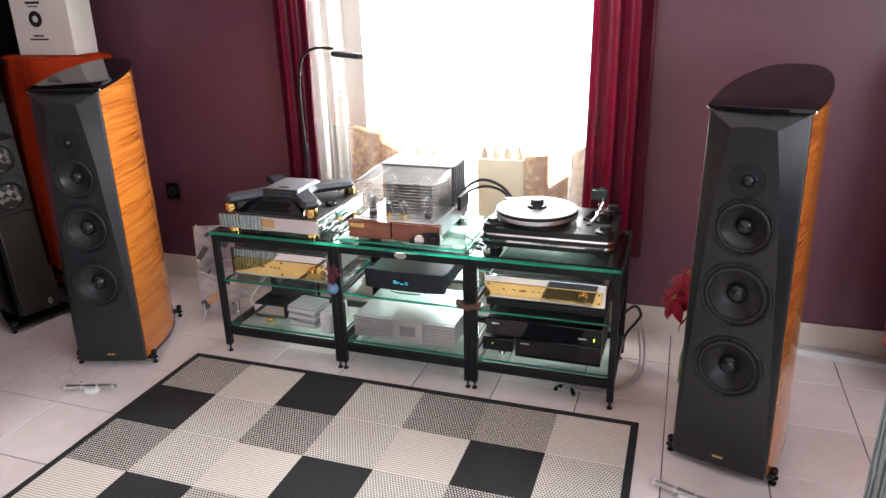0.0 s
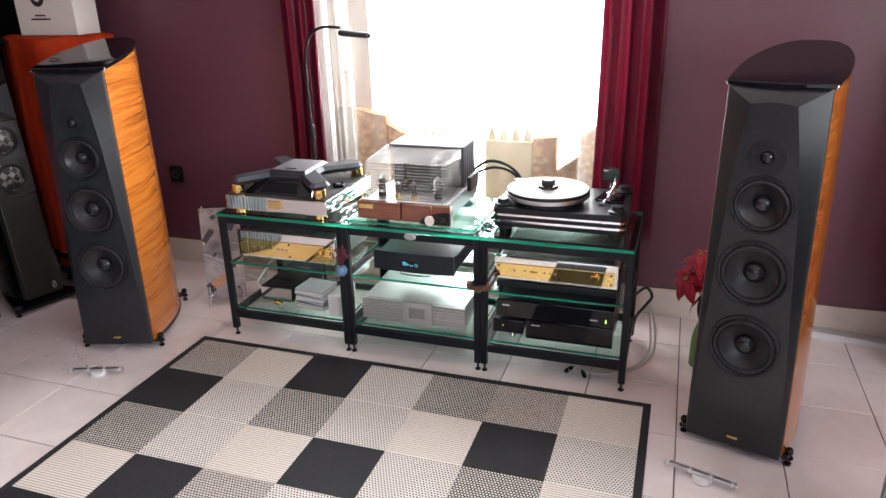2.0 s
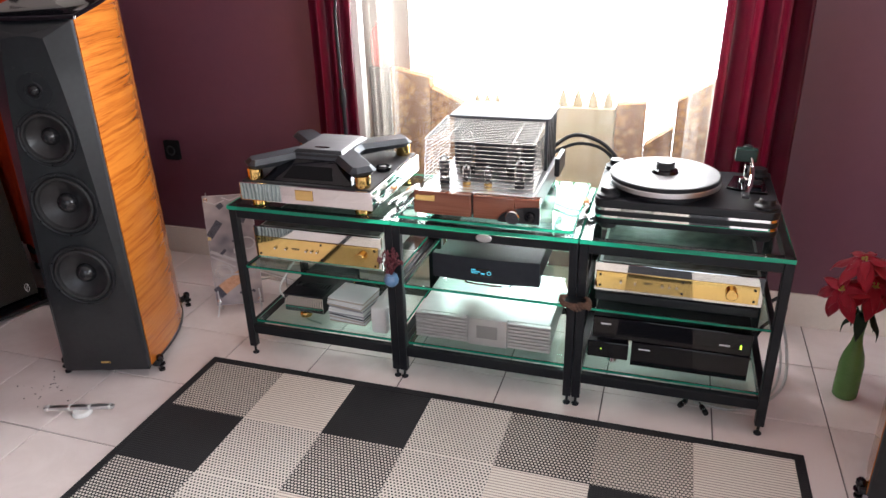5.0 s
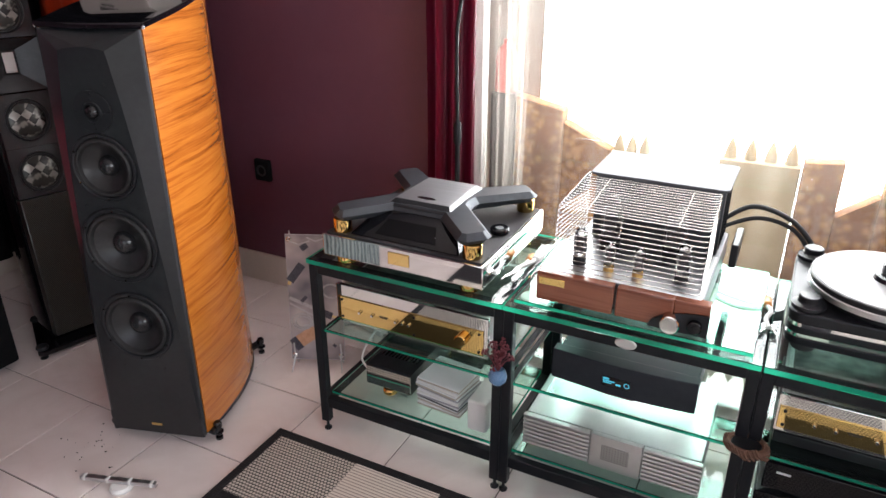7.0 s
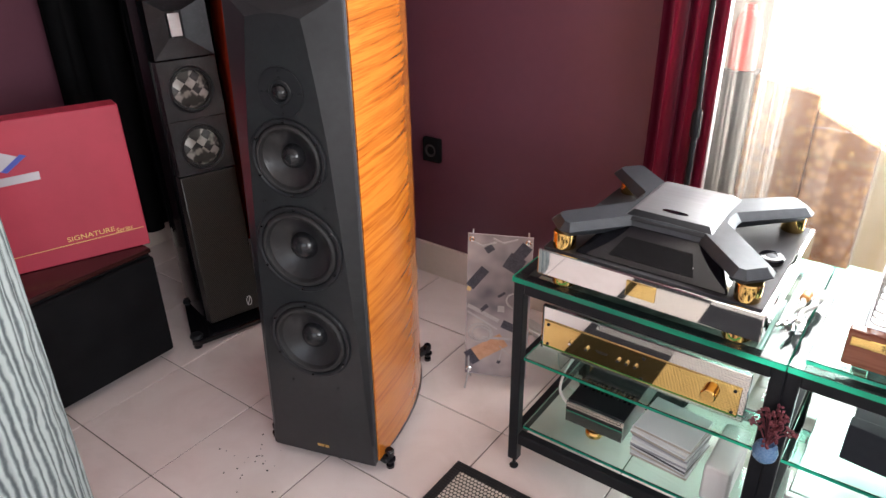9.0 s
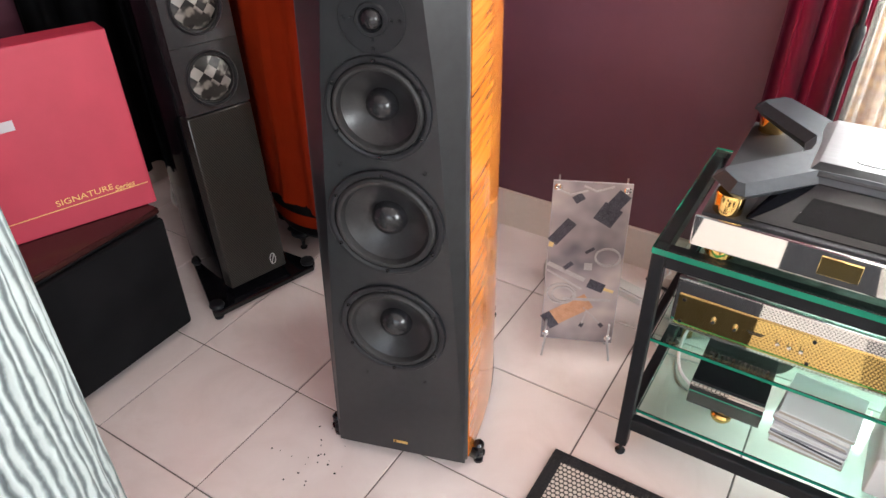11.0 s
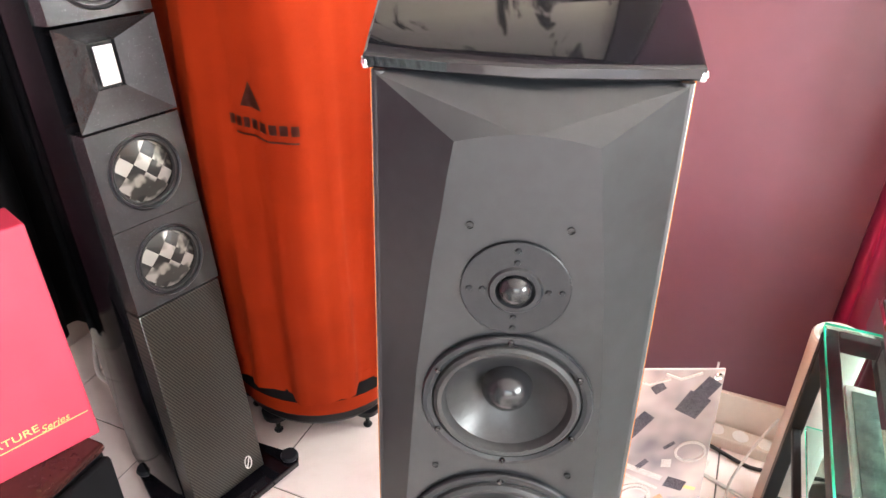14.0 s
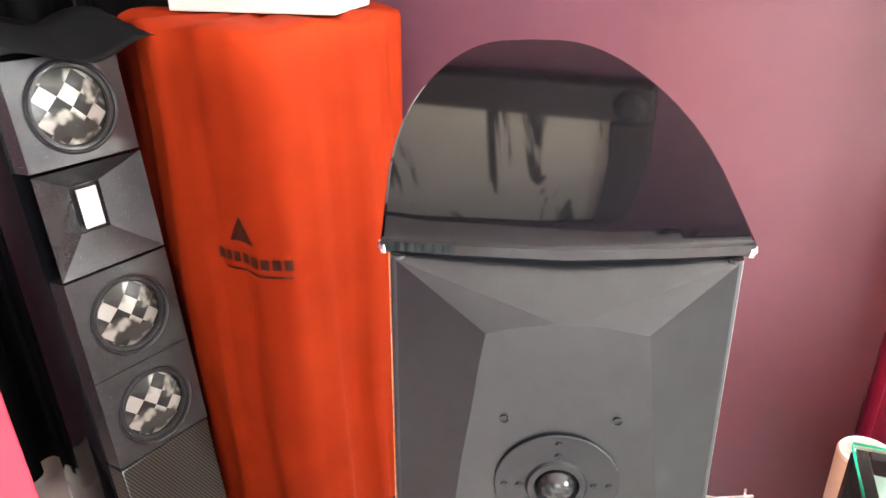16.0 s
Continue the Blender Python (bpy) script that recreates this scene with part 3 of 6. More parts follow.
cells = {k: mesh_of("woven_square", box(CX, CY, 0.004, (0, 0, 0.006), 0.001, 1), W[k]) for k in W}
for j, line in enumerate(PATTERN):
    for i, k in enumerate(line):
        shared("woven_square", cells[k], rug, at((i + 0.5) * CX, -(j + 0.5) * CY, 0))

# ---- loudspeakers ----


def driver(parent, x, y, z, r, name, bowl=0.55):
    """A cone driver set into a baffle that looks to -y."""
    m = at(x, y, z) @ FACE
    d = part(name, lathe([(r, 0), (r, 0.004), (r * 0.985, 0.006), (r * 0.93, 0.0065), (r * 0.88, 0.0045), (r * 0.87, 0.001)], 40, m), BLACK_SATIN, parent)
    part("surround", lathe([(r * 0.87, 0.001), (r * 0.85, 0.006), (r * 0.81, 0.009), (r * 0.76, 0.008), (r * 0.72, 0.002), (r * 0.71, -0.002)], 40, m), RUBBER, d)
    part("cone", lathe([(r * 0.71, -0.001), (r * 0.6, -0.009), (r * 0.45, -0.018), (r * 0.26, -0.026)], 40, m), CONE, d)
    part("dust_cap", lathe([(r * 0.31 * math.cos(k * math.pi / 18), -0.024 + 0.027 * math.sin(k * math.pi / 18)) for k in range(9)] + [(0, 0.002)], 40, m), CAPMAT, d, "", 70)
    me = mesh_of("screw", lathe([(0, 0.0092), (0.0022, 0.009), (0.0034, 0.007), (0.0034, 0.005)], 10), BLACK_GLOSS)
    for k in range(6):
        a = math.pi / 6 + k * math.pi / 3
        shared("screw", me, d, m @ at(0.925 * r * math.cos(a), 0.925 * r * math.sin(a), 0))
    return d


def dshape(W, L, y0=0.0, inset=0.0, n=28):
    """Half-barrel plan: flat front at y0, sides curving to a rounded back."""
    pts = []
    for i in range(n + 1):
        a = math.pi * i / n
        c, s = math.cos(a), math.sin(a)
        x = (W - inset) * math.copysign(abs(c) ** 0.60 * (1 + 0.115 * math.sin(math.pi * s)), c)
        y = y0 + (L - inset) * s
        pts.append((x, y))
    return pts


def tower_speaker(m, label):
    sp = thing("tower_speaker", m, label, "speaker", "pair of walnut tower speakers")
    L, Z0, ZF, RISE = 0.465, 0.045, 1.195, 0.072
    HB, HT = 0.153, 0.139
    edge = lambda z: -0.034 + 0.036 * z / ZF  # the front edge leans back towards the top
    half = lambda z: HB + (HT - HB) * max(0.0, (z - Z0) / (ZF - Z0)) ** 1.2
    ztop = lambda y: ZF + RISE * y / L
    bm = bmesh.new()
    rows = []
    for (x, y) in dshape(1.0, L, 0.014):
        fore = 1 - (y - 0.014) / L
        rows.append([bm.verts.new((x * half(Z0 + (ZF - Z0) * k / 10), y + (edge(Z0 + (ZF - Z0) * k / 10) - 0.004) * fore, Z0 + (ztop(y) - Z0) * k / 10)) for k in range(11)])
    for a, b in zip(rows, rows[1:]):
        for k in range(10):
            bm.faces.new((a[k], a[k + 1], b[k + 1], b[k]))
    bmesh.ops.recalc_face_normals(bm, faces=bm.faces)
    bmesh.ops.solidify(bm, geom=bm.faces[:], thickness=0.012)
    part("cabinet_side", bm, VENEER, sp, "glossy figured walnut veneer", 60)
    # leather baffle: proud centre panel, facets that fall away to the edges
    bm = bmesh.new()
    zs = [Z0 - 0.012, 0.10, 0.35, 0.65, 0.90, 1.03, 1.075, 1.12, 1.150, 1.156, 1.159]
    pw = [0.126, 0.140, 0.130, 0.111, 0.094, 0.079, 0.072, 0.066, 0.061, 0.034, 0.006]
    yp = -0.036
    loops = []
    zo = zs[:7] + [1.135, 1.193, 1.193, 1.193]  # the side facets run up into the top corners
    for i, (z, p, q) in enumerate(zip(zs, pw, zo)):
        e, hw, yi = edge(q), half(q) - 0.0065, yp + (0.002 if i == 0 else 0)
        loops.append([bm.verts.new(c) for c in ((-hw, e, q), (-p, yi, z), (p, yi, z), (hw, e, q), (hw - 0.01, 0.06, q), (-hw + 0.01, 0.06, q))])
    loops.append([bm.verts.new(q) for q in ((-HT + 0.0065, 0.008, ZF), (-0.122, 0.006, ZF), (0.122, 0.006, ZF), (HT - 0.0065, 0.008, ZF), (HT - 0.02, 0.06, ZF), (-HT + 0.02, 0.06, ZF))])
    for a, b in zip(loops, loops[1:]):
        for k in range(6):
            j = (k + 1) % 6
            bm.faces.new((a[k], a[j], b[j], b[k]))
    bm.faces.new(loops[0][::-1])
    bm.faces.new(loops[-1])
    bmesh.ops.remove_doubles(bm, verts=bm.verts, dist=0.00001)
    bmesh.ops.recalc_face_normals(bm, faces=bm.faces)
    holes = join(*[lathe([(0, -0.05), (r, -0.05), (r, 0.03), (0, 0.03)], 40, at(0, yp, z) @ FACE) for z, r in ((1.005, 0.0175), (0.862, 0.0772), (0.647, 0.0928), (0.402, 0.0928))])
    part("baffle", cut(bm, holes), LEATHER, sp, "black leather covered baffle with bevelled facets", 15)
    for s in (-1, 1):
        part("edge_trim", tube([(s * (half(z) - 0.0085), edge(z) + 0.006, z) for z in (Z0, 0.3, 0.6, 0.9, ZF)], 0.0066, 12), EDGE_HIGHLIGHT, sp, "rounded satin edge, its grey lightened for the window highlight")
        part("cap_pin", lathe([(0, 0.010), (0.004, 0.009), (0.005, 0.004), (0.004, 0)], 12, at(s * (HT + 0.003), 0.010, ZF + 0.001)), CHROME, sp)
    # sloping gloss cap
    cap = prism([(-HT - 0.005, 0.006), (-HT * 0.6, 0.000), (0.0, -0.005), (HT * 0.6, 0.000), (HT + 0.005, 0.006)][::1] + dshape(HT + 0.004, L + 0.006, 0.016)[1:-1], 0, 0.014, 0.003)
    for v in cap.verts:
        v.co.z += ztop(v.co.y)
    part("top_cap", cap, BLACK_GLOSS, sp, "mirror-gloss black top")
    part("plinth", prism([(-HB + 0.01, 0.006), (0, -0.03), (HB - 0.01, 0.006)] + dshape(HB - 0.002, L - 0.004, 0.02)[1:-1], 0.026, 0.045, 0.003), BLACK_SATIN, sp)
    for x, y, a in ((-0.165, 0.01, 200), (0.165, 0.01, -20), (-0.10, 0.485, 110), (0.10, 0.485, 70)):
        f = part("outrigger_foot", box(0.075, 0.026, 0.016, (0, 0, 0), 0.004, 2, at(x * 0.82, y * 0.95, 0.036) @ pose(0, 0, 0, 0, 0, a)), BLACK_SATIN, sp)
        part("foot_cap", lathe([(0, 0.062), (0.009, 0.061), (0.0125, 0.056), (0.0125, 0.044), (0.0095, 0.042), (0.0095, 0.03), (0.015, 0.028), (0.015, 0.024), (0.006, 0.022), (0.006, 0.010), (0.011, 0.008), (0.011, 0.0), (0, 0)], 20, at(x * 1.02, y, 0)), BLACK_GLOSS, f)
    yf = -0.0365
    tw = part("tweeter", lathe([(0.052, 0), (0.052, 0.0025), (0.051, 0.003), (0.026, 0.003), (0.024, 0.0055), (0.019, 0.0055), (0.017, 0.002)], 40, at(0, yf, 1.005) @ FACE), BLACK_SATIN, sp)
    part("dome", lathe([(0.0165 * math.cos(k * math.pi / 18), 0.001 + 0.013 * math.sin(k * math.pi / 18)) for k in range(9)] + [(0, 0.014)], 36, at(0, yf, 1.005) @ FACE), CAPMAT, tw, "", 70)
    me = mesh_of("screw", lathe([(0, 0.0046), (0.0022, 0.0045), (0.003, 0.003)], 10), BLACK_METAL)
    for a in (0, 90, 180, 270):
        for q in (0.031, 0.0435):
            shared("screw", me, tw, at(0, yf, 1.005) @ FACE @ at(q * math.cos(radians(a)), q * math.sin(radians(a)), 0))
    for z, r, nm in ((0.862, 0.089, "midrange_driver"), (0.647, 0.107, "woofer"), (0.402, 0.107, "woofer")):
        driver(sp, 0, yf, z, r, nm)
    hole = mesh_of("grille_socket", lathe([(0.0035, 0.0012), (0.0035, 0.0), (0.0022, 0.0), (0.0022, -0.003)], 12), RUBBER)
    for x, z in ((-0.045, 1.071), (0.045, 1.071), (-0.074, 0.757), (0.074, 0.757), (-0.062, 0.27), (0.062, 0.27)):
        shared("grille_socket", hole, sp, at(x, yf, z) @ FACE)
    part("badge", box(0.034, 0.002, 0.009, (0, -0.0355, 0.066), 0.0008), GOLDPLATE, sp, "small brass maker's plate")
    return sp


tower_speaker(pose(-2.201, 2.335, 0, 0, 0, 17.3), "walnut and black leather tower speaker on spiked feet")
tower_speaker(pose(0.322, 2.325, 0, 0, 0, -17.3) @ pose(0, 0, 0, 0, -0.8, 0), "walnut and black leather tower speaker beside the flower bottle")

# ---- the black tower speaker ----


def checker_cone():
    m = Mat("checker_membrane", (0.5, 0.5, 0.5), 0.3, 0.3)
    v = m.coords((1, 1, 1), (0, 0, radians(45)))
    c = m.node("ShaderNodeTexChecker", Scale=38.0)
    m.link(v, c.inputs["Vector"])
    c.inputs["Color1"].default_value = (0.30, 0.285, 0.265, 1)
    c.inputs["Color2"].default_value = (0.012, 0.012, 0.013, 1)
    # Dark noise patches paint blurred reflections over the chequer.
    dull = m.mix(m.ramp(m.noise(v, 19, 2), [(0.47, (0, 0, 0)), (0.55, (1, 1, 1))]), c.outputs["Color"], (0.035, 0.034, 0.032))
    m.colour(m.mix(m.ramp(m.noise(m.coords((1, 1, 1), (0.4, 0, 1.2)), 22, 2), [(0.56, (0, 0, 0)), (0.64, (1, 1, 1))]), dull, (0.26, 0.25, 0.225)))
    m.bump(m.noise(v, 200), 0.2, 0.0005)
    return m.m


def carbon():
    m = Mat("carbon_fibre", (0.02, 0.02, 0.02), 0.28, 0.2, 0.15)
    x, y, z = m.xyz(m.coords((1, 1, 1)))
    s = m.math('SINE', m.math('MULTIPLY', m.math('ADD', x, m.math('MULTIPLY', z, 0.55)), 1050.0))
    m.colour(m.ramp(m.math('ADD', m.math('MULTIPLY', s, 0.5), 0.5), [(0.3, (0.003, 0.003, 0.003)), (0.7, (0.048, 0.048, 0.042))]))
    m.bump(s, 0.2, 0.0004)
    return m.m


CHECK, CARBON = checker_cone(), carbon()
b = thing("ribbon_tower_speaker", pose(-2.905, 2.598, -0.008, 0, 1.3, 76), "slim black gloss tower speaker with ribbon tweeter, draped top", "speaker")
LEAN = pose(0, 0, 0, -7.2, 0, 0)
part("base_plate", join(prism([(-0.175, -0.03), (-0.16, -0.045), (0.16, -0.045), (0.175, -0.03), (0.095, 0.24), (-0.095, 0.24)], 0.022, 0.042, 0.004)), BLACK_GLOSS, b)
for x, y in ((-0.155, -0.02), (0.155, -0.02), (-0.085, 0.215), (0.085, 0.215)):
    f = part("spike_foot", lathe([(0, 0), (0.012, 0.001), (0.014, 0.008), (0.006, 0.012), (0.006, 0.03), (0.019, 0.042), (0.022, 0.048), (0.019, 0.056), (0, 0.058)], 16, at(x, y, 0)), BLACK_METAL, b)
body = [(-0.095, 0.036), (0.095, 0.036), (0.10, 0.05), (0.098, 0.16), (0.06, 0.32), (0, 0.345), (-0.06, 0.32), (-0.098, 0.16), (-0.10, 0.05)]
part("cabinet", prism(body, 0.042, 1.275, 0.004, 2, LEAN), LACQUER, b)
BFRONT = grained("graphite_baffle", (0.050, 0.051, 0.055), (0.075, 0.077, 0.082), 30.0, (0.22, 0.30), 0.05, 0.6)
for z0, z1, zc, r in ((0.575, 0.7445, 0.655, 0.061), (0.7455, 0.925, 0.835, 0.061), (1.105, 1.268, 1.19, 0.0625)):
    part("front_panel", pierced(-0.092, 0.092, z0, z1, 0, zc, r, 0.048, LEAN @ at(0, 0.036, 0)), BFRONT, b, "graphite grey front panel", 30)
part("lower_panel", prism([(-0.092, 0.06), (0.092, 0.06), (0.092, 0.57), (-0.092, 0.57)], -0.036, 0.010, 0.003, 2, LEAN @ FACE), CARBON, b, "woven carbon fibre panel")
part("emblem", join(*[tube([(0.052 + 0.011 * math.cos(t) * 0.8 + 0.0, -0.0115, 0.098 + 0.017 * math.sin(t)) for t in [k * 6.283 / 16 for k in range(17)]], 0.0013, 6, LEAN), tube([(0.046, -0.0115, 0.083), (0.058, -0.0115, 0.113)], 0.0013, 6, LEAN)]), WHITE_INK, b)
# waveguide
wg = bmesh.new()
o4 = [wg.verts.new(p) for p in ((-0.092, -0.012, 0.93), (0.092, -0.012, 0.93), (0.092, -0.012, 1.10), (-0.092, -0.012, 1.10))]
i4 = [wg.verts.new(p) for p in ((-0.026, 0.022, 0.985), (0.026, 0.022, 0.985), (0.026, 0.022, 1.065), (-0.026, 0.022, 1.065))]
k4 = [wg.verts.new(p) for p in ((-0.026, 0.034, 0.985), (0.026, 0.034, 0.985), (0.026, 0.034, 1.065), (-0.026, 0.034, 1.065))]
for i in range(4):
    j = (i + 1) % 4
    wg.faces.new((o4[i], o4[j], i4[j], i4[i]))
    wg.faces.new((i4[i], i4[j], k4[j], k4[i]))
wg.faces.new(k4)
bmesh.ops.transform(wg, matrix=LEAN @ at(0, -0.0005, 0), verts=wg.verts)
w_ = part("waveguide", wg, BFRONT, b, "", 20)
part("ribbon", prism([(-0.017, 0.992), (0.017, 0.992), (0.017, 1.058), (-0.017, 1.058)], -0.022, -0.018, 0.0, 1, LEAN @ FACE), STEEL, w_, "pale metallic ribbon")
for z, r in ((1.19, 0.073), (0.835, 0.071), (0.655, 0.071)):
    m = LEAN @ at(0, -0.012, z) @ FACE
    d = part("driver", lathe([(r, 0), (r, 0.003), (r * 0.96, 0.006), (r * 0.92, 0.004), (r * 0.885, -0.004)], 40, m), BLACK_SATIN, b)
    part("surround", lathe([(r * 0.885, -0.004), (r * 0.87, 0.000), (r * 0.83, 0.000), (r * 0.80, -0.006)], 40, m), RUBBER, d)
    cm = mesh_of("membrane", lathe([(r * 0.81, 0), (r * 0.6, 0.004), (r * 0.35, 0.008), (0, 0.010)], 40), CHECK)
    shared("membrane", cm, d, m @ at(0, 0, -0.009), "pale and black chequered membrane with blurred dark reflections painted in")


def heap(u, v):
    x, y = -0.13 + 0.30 * u, -0.05 + 0.40 * v
    edge = max(abs(u - 0.5), abs(v - 0.5)) * 2
    z = 0.032 - 0.045 * max(0, edge - 0.62) ** 1.2 * 3 + 0.012 * math.sin(9 * u + 4 * v) + 0.010 * math.sin(13 * v - 3 * u)
    return (x, y, z)


hb = sheet(heap, 26, 30, 0.004)
bmesh.ops.transform(hb, matrix=pose(-2.905, 2.598, -0.008, 0, 1.3, 76) @ LEAN @ at(0, 0.0, 1.282), verts=hb.verts)
single("folded_cloth", hb, BLACKCLOTH, Matrix(), "black satin cloth crumpled on top of the speaker", "cloth", sharp=180)

# ---- covered speakers ----


def covered(m, r, h, mat, label, seed, mark=False, hem=0.212):
    sp = thing("covered_speaker", m, label, "speaker")
    rnd = random.Random(seed)
    ph = [rnd.uniform(0, 6.28) for _ in range(6)]

    def rad(a, z):
        k = z / h
        pinch = 0.045 * max(0, k - 0.55) * math.sin(4 * a + ph[5]) - 0.16 * max(0, k - 0.78) * max(0, math.sin(3 * a + ph[4])) ** 6
        fold = pinch + 0.019 * math.sin(7 * a + ph[0] + 1.2 * k) + 0.010 * math.sin(15 * a + ph[1] - 2 * k) * (0.5 + 0.5 * math.sin(4 * k + ph[3])) + 0.005 * math.sin(27 * a + ph[2])
        q = a + 1.06 + math.pi / 4
        square = 0.91 / (abs(math.cos(q)) ** 4.5 + abs(math.sin(q)) ** 4.5) ** (1 / 4.5)
        return (r * square * (1 - 0.05 * k) + fold * (1.15 - 0.8 * k) + 0.006 * math.sin(11 * k + 3 * a + ph[3]))
    bm = bmesh.new()
    n, nz = 96, 24
    zb = hem
    rings = []
    for j in range(nz + 1):
        z = zb + (h - zb) * j / nz
        rings.append([bm.verts.new((rad(a, z) * math.cos(a), 0.92 * rad(a, z) * math.sin(a), z + (0.012 * math.sin(6 * a + ph[4]) if j == 0 else 0))) for a in (2 * math.pi * i / n for i in range(n))])
    for s, dz in ((0.985, 0.012), (0.93, 0.018), (0.6, 0.016), (0.2, 0.014)):
        rings.append([bm.verts.new((v.co.x * s, v.co.y * s, h + dz + 0.004 * math.sin(8 * i / n * 6.28))) for i, v in enumerate(rings[nz])])
    for a, b2 in zip(rings, rings[1:]):
        for i in range(n):
            bm.faces.new((a[i], a[(i + 1) % n], b2[(i + 1) % n], b2[i]))
    bm.faces.new(rings[-1])
    part("cover", bm, mat, sp, "loose dust cover hanging in folds", 180)
    part("cabinet", lathe([(0, 0.075), (r * 0.78, 0.075), (r * 0.80, 0.085), (r * 0.80, 0.5), (r * 0.74, h - 0.02), (0, h - 0.02)], 48, Matrix.Diagonal((1, 0.92, 1, 1))), BLACK_SATIN, sp)
    for a in (-100, -20, 60, 140, 220):
        x, y = 0.7 * r * math.cos(radians(a)), 0.65 * r * math.sin(radians(a))
        part("spike_foot", lathe([(0, 0), (0.010, 0.001), (0.012, 0.006), (0.005, 0.010), (0.006, 0.03), (0.016, 0.045), (0.034, 0.06), (0.036, 0.078), (0, 0.078)], 16, at(x, y, 0)), BLACK_METAL, sp)
    if mark:
        flap = Matrix.Diagonal((1, 0.92, 1, 1))
        part("inner_hem", lathe([(r * 0.83, 0.125), (r * 0.86, 0.122), (r * 0.87, 0.235), (r * 0.85, 0.236)], 48, flap), mat, sp, "orange lining below the cover's hem")
        part("fastening_tape", lathe([(r * 0.866, 0.166), (r * 0.874, 0.166), (r * 0.876, 0.205), (r * 0.868, 0.205)], 48, flap), SUBCLOTH, sp, "black hook-and-loop tape")
        # triangle, a row of letter-sized bars and a fine line
        marks = [(-1.42, -1.22, 0.918, 0.968, True), (-1.50, -0.98, 0.860, 0.864, False)]
        marks += [(-1.56 + 0.076 * k, -1.505 + 0.076 * k, 0.876, 0.896, False) for k in range(8)]
        for a0, a1, z0, z1, peak in marks:
            def fn(u, v):
                uu = 0.5 + (u - 0.5) * (1 - v) if peak else u
                a, z = a0 + (a1 - a0) * uu, z0 + (z1 - z0) * v
                q = rad(a, z) + 0.002
                return (q * math.cos(a), 0.92 * q * math.sin(a), z)
            part("printed_mark", sheet(fn, 24, 4, 0.0006), BROWN_INK, sp, "dark printed mark")
    return sp


covered(pose(-2.91, 3.00, 0), 0.262, 1.262, ORANGE, "tall speaker under a loose bright orange cloth cover", 4, True)
covered(pose(1.18, 3.02, 0), 0.262, 1.262, REDCLOTH, "tall speaker under a loose red cloth cover", 9)

# ---- the equipment rack ----
FY, BY, ZG, ZM, ZB = 2.585, 2.995, 0.590, 0.358, 0.132


def glass_plate(name, x0, x1, y0, y1, z0, z1, parent, label=""):
    bm = box(x1 - x0, y1 - y0, z1 - z0, ((x0 + x1) / 2, (y0 + y1) / 2, (z0 + z1) / 2), 0.0015, 1)
    for f in bm.faces:
        f.material_index = 0 if abs(f.normal.z) > 0.5 else 1
    p = part(name, bm, [GLASS, GLASS_EDGE], parent, label)
    p.visible_shadow = False
    return p


def rack_bay(x0, x1, double, label):
    r = thing("equipment_rack", at((x0 + x1) / 2, FY, 0), label, "rack", "three black glass racks")
    w, d, q = x1 - x0, BY - FY, 0.026
    for x in (-w / 2, w / 2):
        for y in (0, d):
            leg = part("leg", box(q, q, ZG - 0.019 - 0.034, (x, y, (ZG - 0.019 + 0.034) / 2), 0.002, 1), BLACK_METAL, r)
            part("levelling_foot", lathe([(0, 0), (0.011, 0.001), (0.012, 0.005), (0.006, 0.009), (0.0045, 0.012), (0.0045, 0.03), (0.009, 0.034), (0, 0.034)], 16, at(x, y, 0)), BLACK_METAL, leg)
    for z in (ZG - 0.034, ZB - 0.024):
        for y in (0, d):
            part("crossbar", box(w - q, q * 0.9, 0.034, (0, y, z), 0.002, 1), BLACK_METAL, r)
        for x in (-w / 2, w / 2):
            part("side_bar", box(q * 0.9, d - q, 0.034, (x, d / 2, z), 0.002, 1), BLACK_METAL, r)
    for x in (-w / 2, w / 2):
        part("shelf_bar", box(q * 0.6, d - q, 0.014, (x, d / 2, ZM - 0.018), 0.002, 1), BLACK_METAL, r)
    glass_plate("glass_top", -w / 2 - 0.012, w / 2 + 0.012, -0.024, d + 0.02, ZG - 0.018, ZG - 0.003, r, "thick clear glass with green edges")
    if double:
        glass_plate("glass_slab", -w / 2 + 0.012, w / 2 - 0.008, -0.012, d + 0.01, ZG + 0.004, ZG + 0.014, r, "second clear glass sheet on pads")
        for x in (-w / 2 + 0.04, w / 2 - 0.04):
            for y in (0.03, d - 0.06):
                part("pad", lathe([(0, -0.003), (0.024, -0.003), (0.026, 0.0), (0.024, 0.0035), (0, 0.0035)], 24, at(x, y, ZG)), WHITE_PLASTIC, r, "translucent white round pad")
    glass_plate("glass_shelf", -w / 2 + 0.014, w / 2 - 0.014, 0.0, d - 0.01, ZM - 0.010, ZM, r)
    glass_plate("glass_shelf", -w / 2 + 0.014, w / 2 - 0.014, 0.014, d - 0.014, ZB - 0.006, ZB + 0.004, r)
    return r


rack_bay(-1.777, -1.218, False, "black steel rack with glass shelves carrying a disc player")
mid = rack_bay(-1.192, -0.638, True, "black steel rack with doubled glass top under the valve amplifier")
rack_bay(-0.610, -0.068, False, "black steel rack with glass shelves under the turntable")
part("badge", lathe([(0, 0.0035), (0.022, 0.0035), (0.0245, 0.002), (0.0245, 0)], 32, at(0.008, -0.0135, ZG - 0.034) @ FACE @ Matrix.Diagonal((1, 0.55, 1, 1))), SILVER, mid, "oval silver maker's badge")

